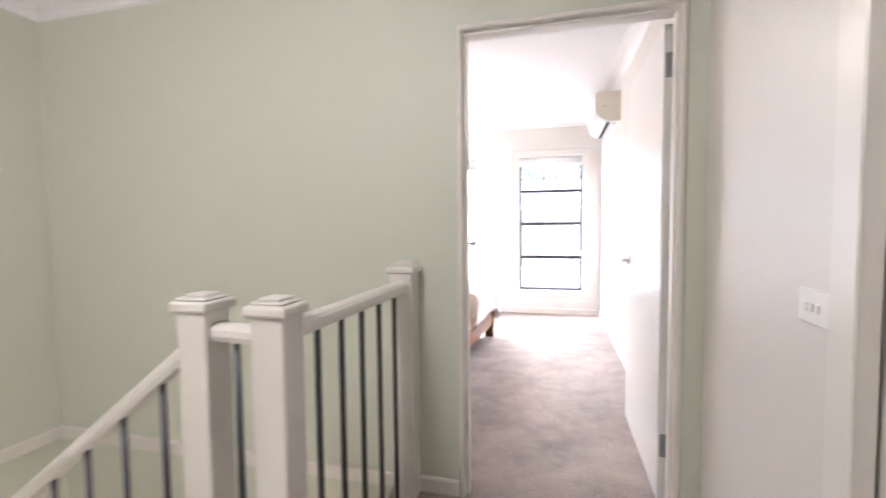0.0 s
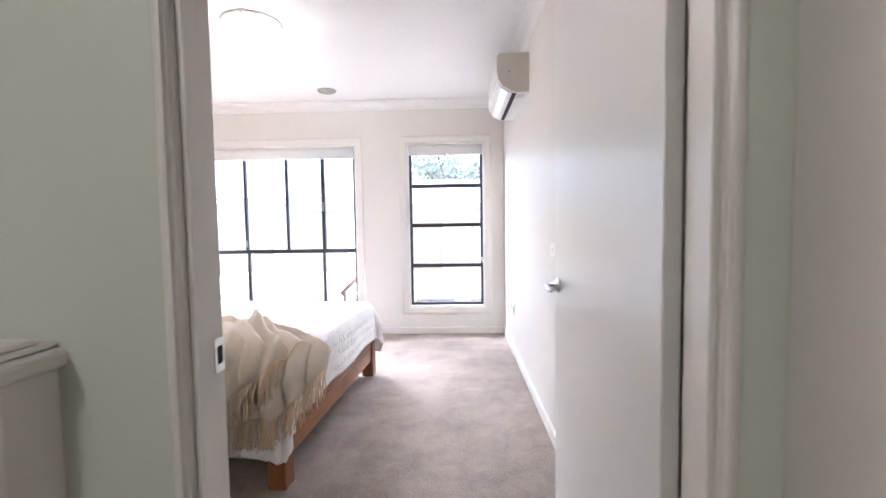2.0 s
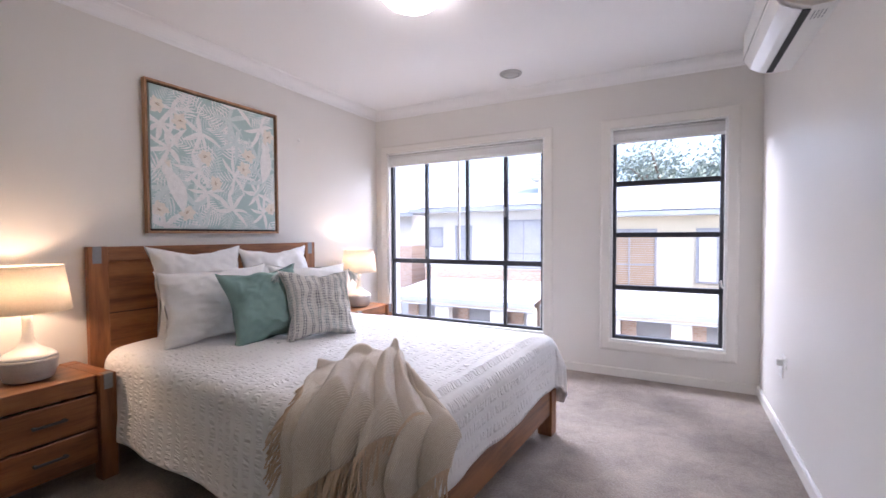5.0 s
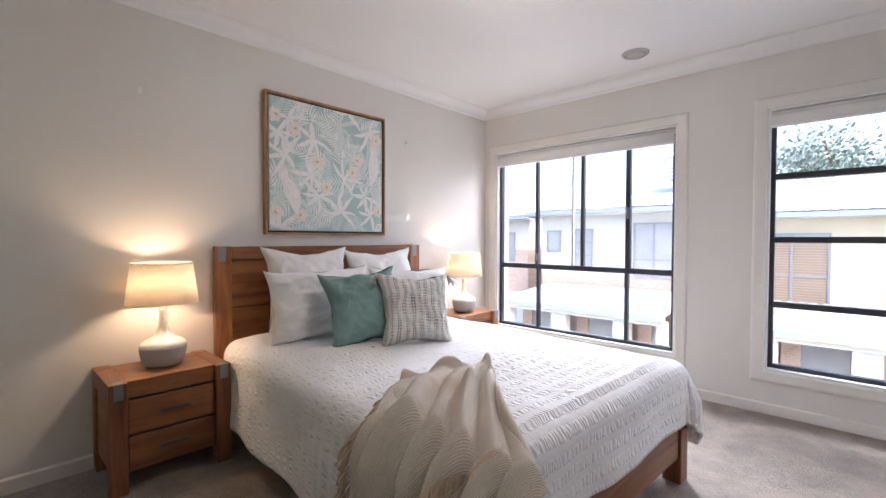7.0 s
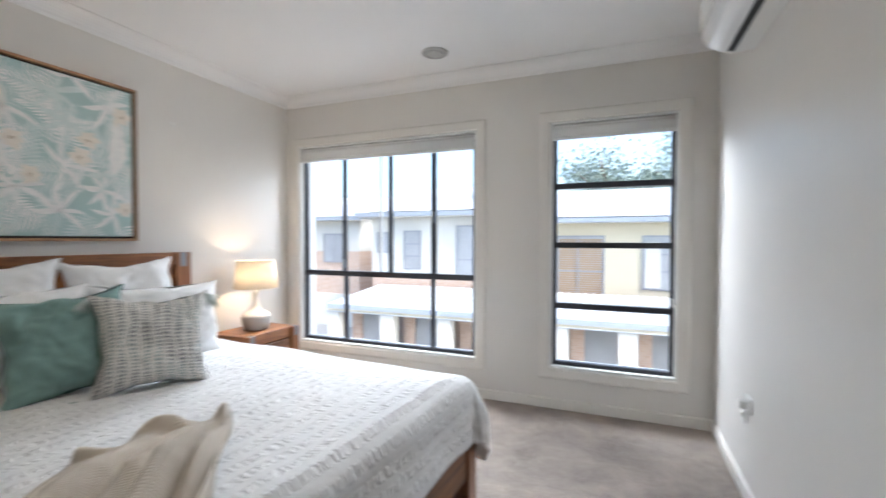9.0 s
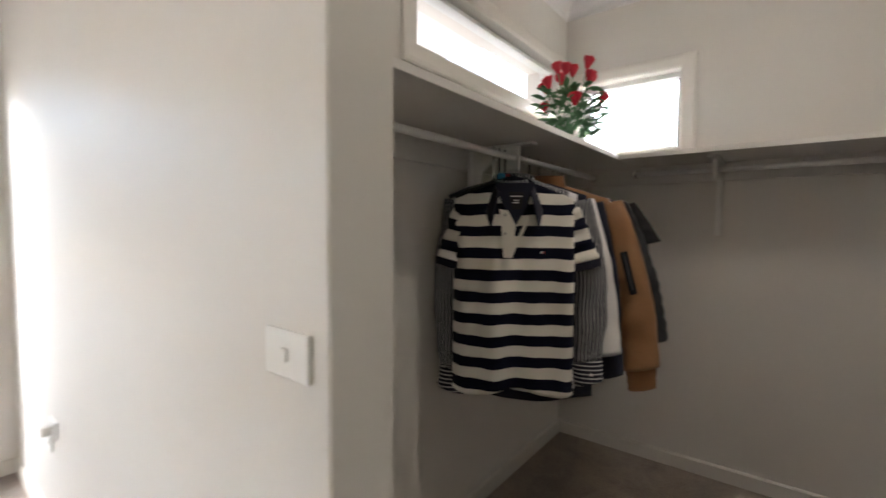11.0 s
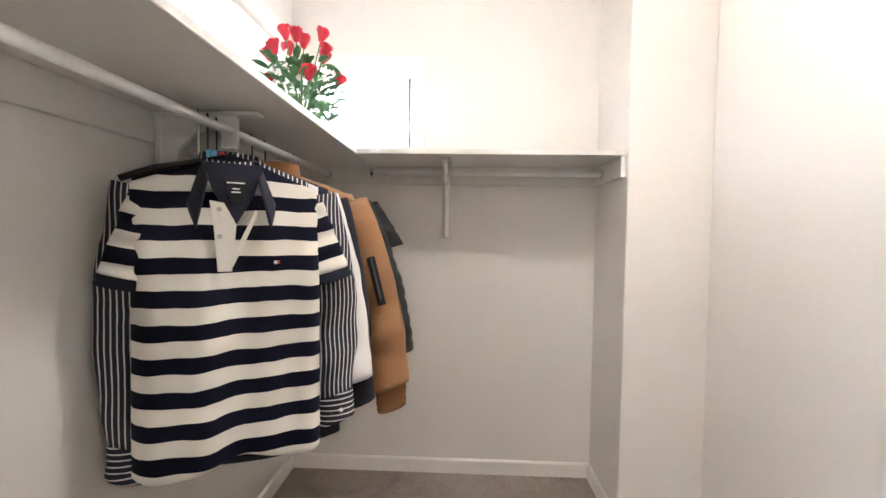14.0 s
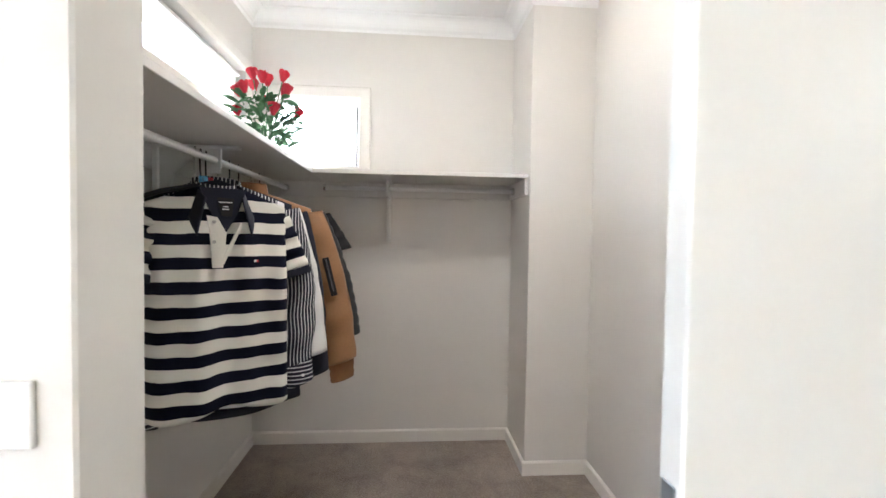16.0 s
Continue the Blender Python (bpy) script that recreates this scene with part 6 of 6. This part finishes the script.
cloth("body", torso(0.255, 0.27, 1.448, 0.72, 0.070, 0.32, 0.07, 9, 6.6, 0.10), PUFF, bp_, 70, 60)
for s in (-1, 1):
    def quilted(u, v, s=s, g=sleeve(s, (s * 0.225, 0, 1.37), (s * 0.410, 0, 0.80), 0.070, 0.054, 30 + s, 0.03)):
        x, y, z = g(u, v)
        k = 0.005 * abs(math.sin(v * 34))
        a = 2 * math.pi * u
        return (x + k * math.cos(a), y + k * math.sin(a), z)
    cloth("sleeve", quilted, PUFF, bp_, 26, 80)
bt = thing("black_t_shirt", pose(3.18, 6.44, 0, 0, 0, -76), "black short-sleeved cotton t-shirt on a hanger", "shirt")
cloth("body", torso(0.24, 0.25, 1.445, 0.72, 0.045, 0.34, 0.07, 13, 7.7), JET, bt, 70, 30)
for s in (-1, 1):
    cloth("sleeve", sleeve(s, (s * 0.23, 0, 1.37), (s * 0.33, 0, 1.20), 0.070, 0.078, 40 + s), JET, bt, 26, 16)

# ---- artificial roses on the shelf ----
PETAL = surface("red_rose_petal", (0.60, 0.022, 0.045), 0.6, vary=0.18, scale=30, grain=120, bump=0.1)
LEAF = surface("green_silk_leaf", (0.08, 0.21, 0.09), 0.6, vary=0.2, scale=30, grain=120, bump=0.1)
FLECK = surface("white_filler_flower", (0.78, 0.79, 0.76), 0.8, vary=0.05, bump=0.0)
BX, BY, BZ = 3.24, 6.45, SZ + 0.022
bq = thing("rose_bouquet", pose(BX, BY, BZ), "artificial red roses with green leaves in a white pot", "flowers")
bq.scale = (0.86, 0.86, 0.97)
part("pot", lathe(bmesh.new(), [(0, 0), (0.038, 0), (0.045, 0.05), (0.050, 0.085), (0.046, 0.085), (0.040, 0.02), (0, 0.02)], segs=28), CERAMIC, bq, "small white pot", smooth=True)
rnd = random.Random(11)
heads = []
for i in range(13):
    t = i / 12
    a = i * 2.4
    rr = 0.03 + 0.14 * math.sqrt(t)
    heads.append(Vector((math.cos(a) * rr, math.sin(a) * rr, 0.385 - 0.16 * t ** 1.5 + rnd.uniform(-0.03, 0.03))))
for hd in heads:
    tilt = Vector((hd.x, hd.y, 0.28)).normalized()
    m = Matrix.Translation(hd) @ tilt.to_track_quat("Z", "Y").to_matrix().to_4x4()
    bm = bmesh.new()
    for ring, (n, r0, r1, h) in enumerate(((2, 0.008, 0.013, 0.055), (4, 0.015, 0.022, 0.058), (5, 0.021, 0.033, 0.054))):
        for k in range(n):
            ph = 2 * math.pi * k / n + ring * 0.7 + rnd.uniform(-0.2, 0.2)

            def petal(u, v, ph=ph, n=n, r0=r0, r1=r1, h=h):
                aa = ph + (u - 0.5) * 2 * math.pi / n * 1.5
                r = r0 * (0.45 + 0.55 * math.sin(v * 2.2)) + (r1 - r0) * v ** 3
                return (math.cos(aa) * r, math.sin(aa) * r, h * v * (1 - 0.25 * (2 * u - 1) ** 2 * v))
            sheet(bm, petal, 6, 6)
    bm.transform(m)
    fl = part("rose", bm, PETAL, bq, smooth=True)
    bm = tube(bmesh.new(), [(0, 0, 0.05), (hd.x * 0.45, hd.y * 0.45, hd.z * 0.55), hd], 0.0028, 6)
    for k in range(4):
        ph = k * 1.57
        sheet(bm, lambda u, v, ph=ph: tuple(m @ Vector((math.cos(ph) * 0.014 * v + math.sin(ph) * (u - 0.5) * 0.010 * (1 - v), math.sin(ph) * 0.014 * v - math.cos(ph) * (u - 0.5) * 0.010 * (1 - v), 0.018 * v))), 2, 3)
    part("stem", bm, LEAF, fl)
for i in range(150):
    a, r, z = rnd.uniform(0, 6.28), rnd.uniform(0.03, 0.15), rnd.uniform(0.06, 0.30)
    L, W = rnd.uniform(0.055, 0.085), rnd.uniform(0.030, 0.044)
    dip = rnd.uniform(-0.3, 0.9)
    bm = sheet(bmesh.new(), lambda u, v: ((u) * L, (v - 0.5) * W * math.sin(math.pi * min(1, u * 0.95 + 0.05)) ** 0.7, 0.008 * abs(v - 0.5) * 2 - 0.02 * u * u), 6, 4)
    lf = part("leaf", bm, LEAF, bq, smooth=True)
    lf.matrix_local = pose(math.cos(a) * r, math.sin(a) * r, z) @ Euler((rnd.uniform(-0.6, 0.6), -dip, a)).to_matrix().to_4x4()
for i in range(40):
    a, r, z = rnd.uniform(0, 6.28), rnd.uniform(0.08, 0.17), rnd.uniform(0.12, 0.30)
    bm = bmesh.new()
    for k in range(5):
        bmesh.ops.create_icosphere(bm, subdivisions=1, radius=0.006, matrix=Matrix.Translation((rnd.uniform(-0.012, 0.012), rnd.uniform(-0.012, 0.012), rnd.uniform(-0.012, 0.012))))
    part("filler_flower", bm, FLECK, bq).location = (math.cos(a) * r, math.sin(a) * r, z)
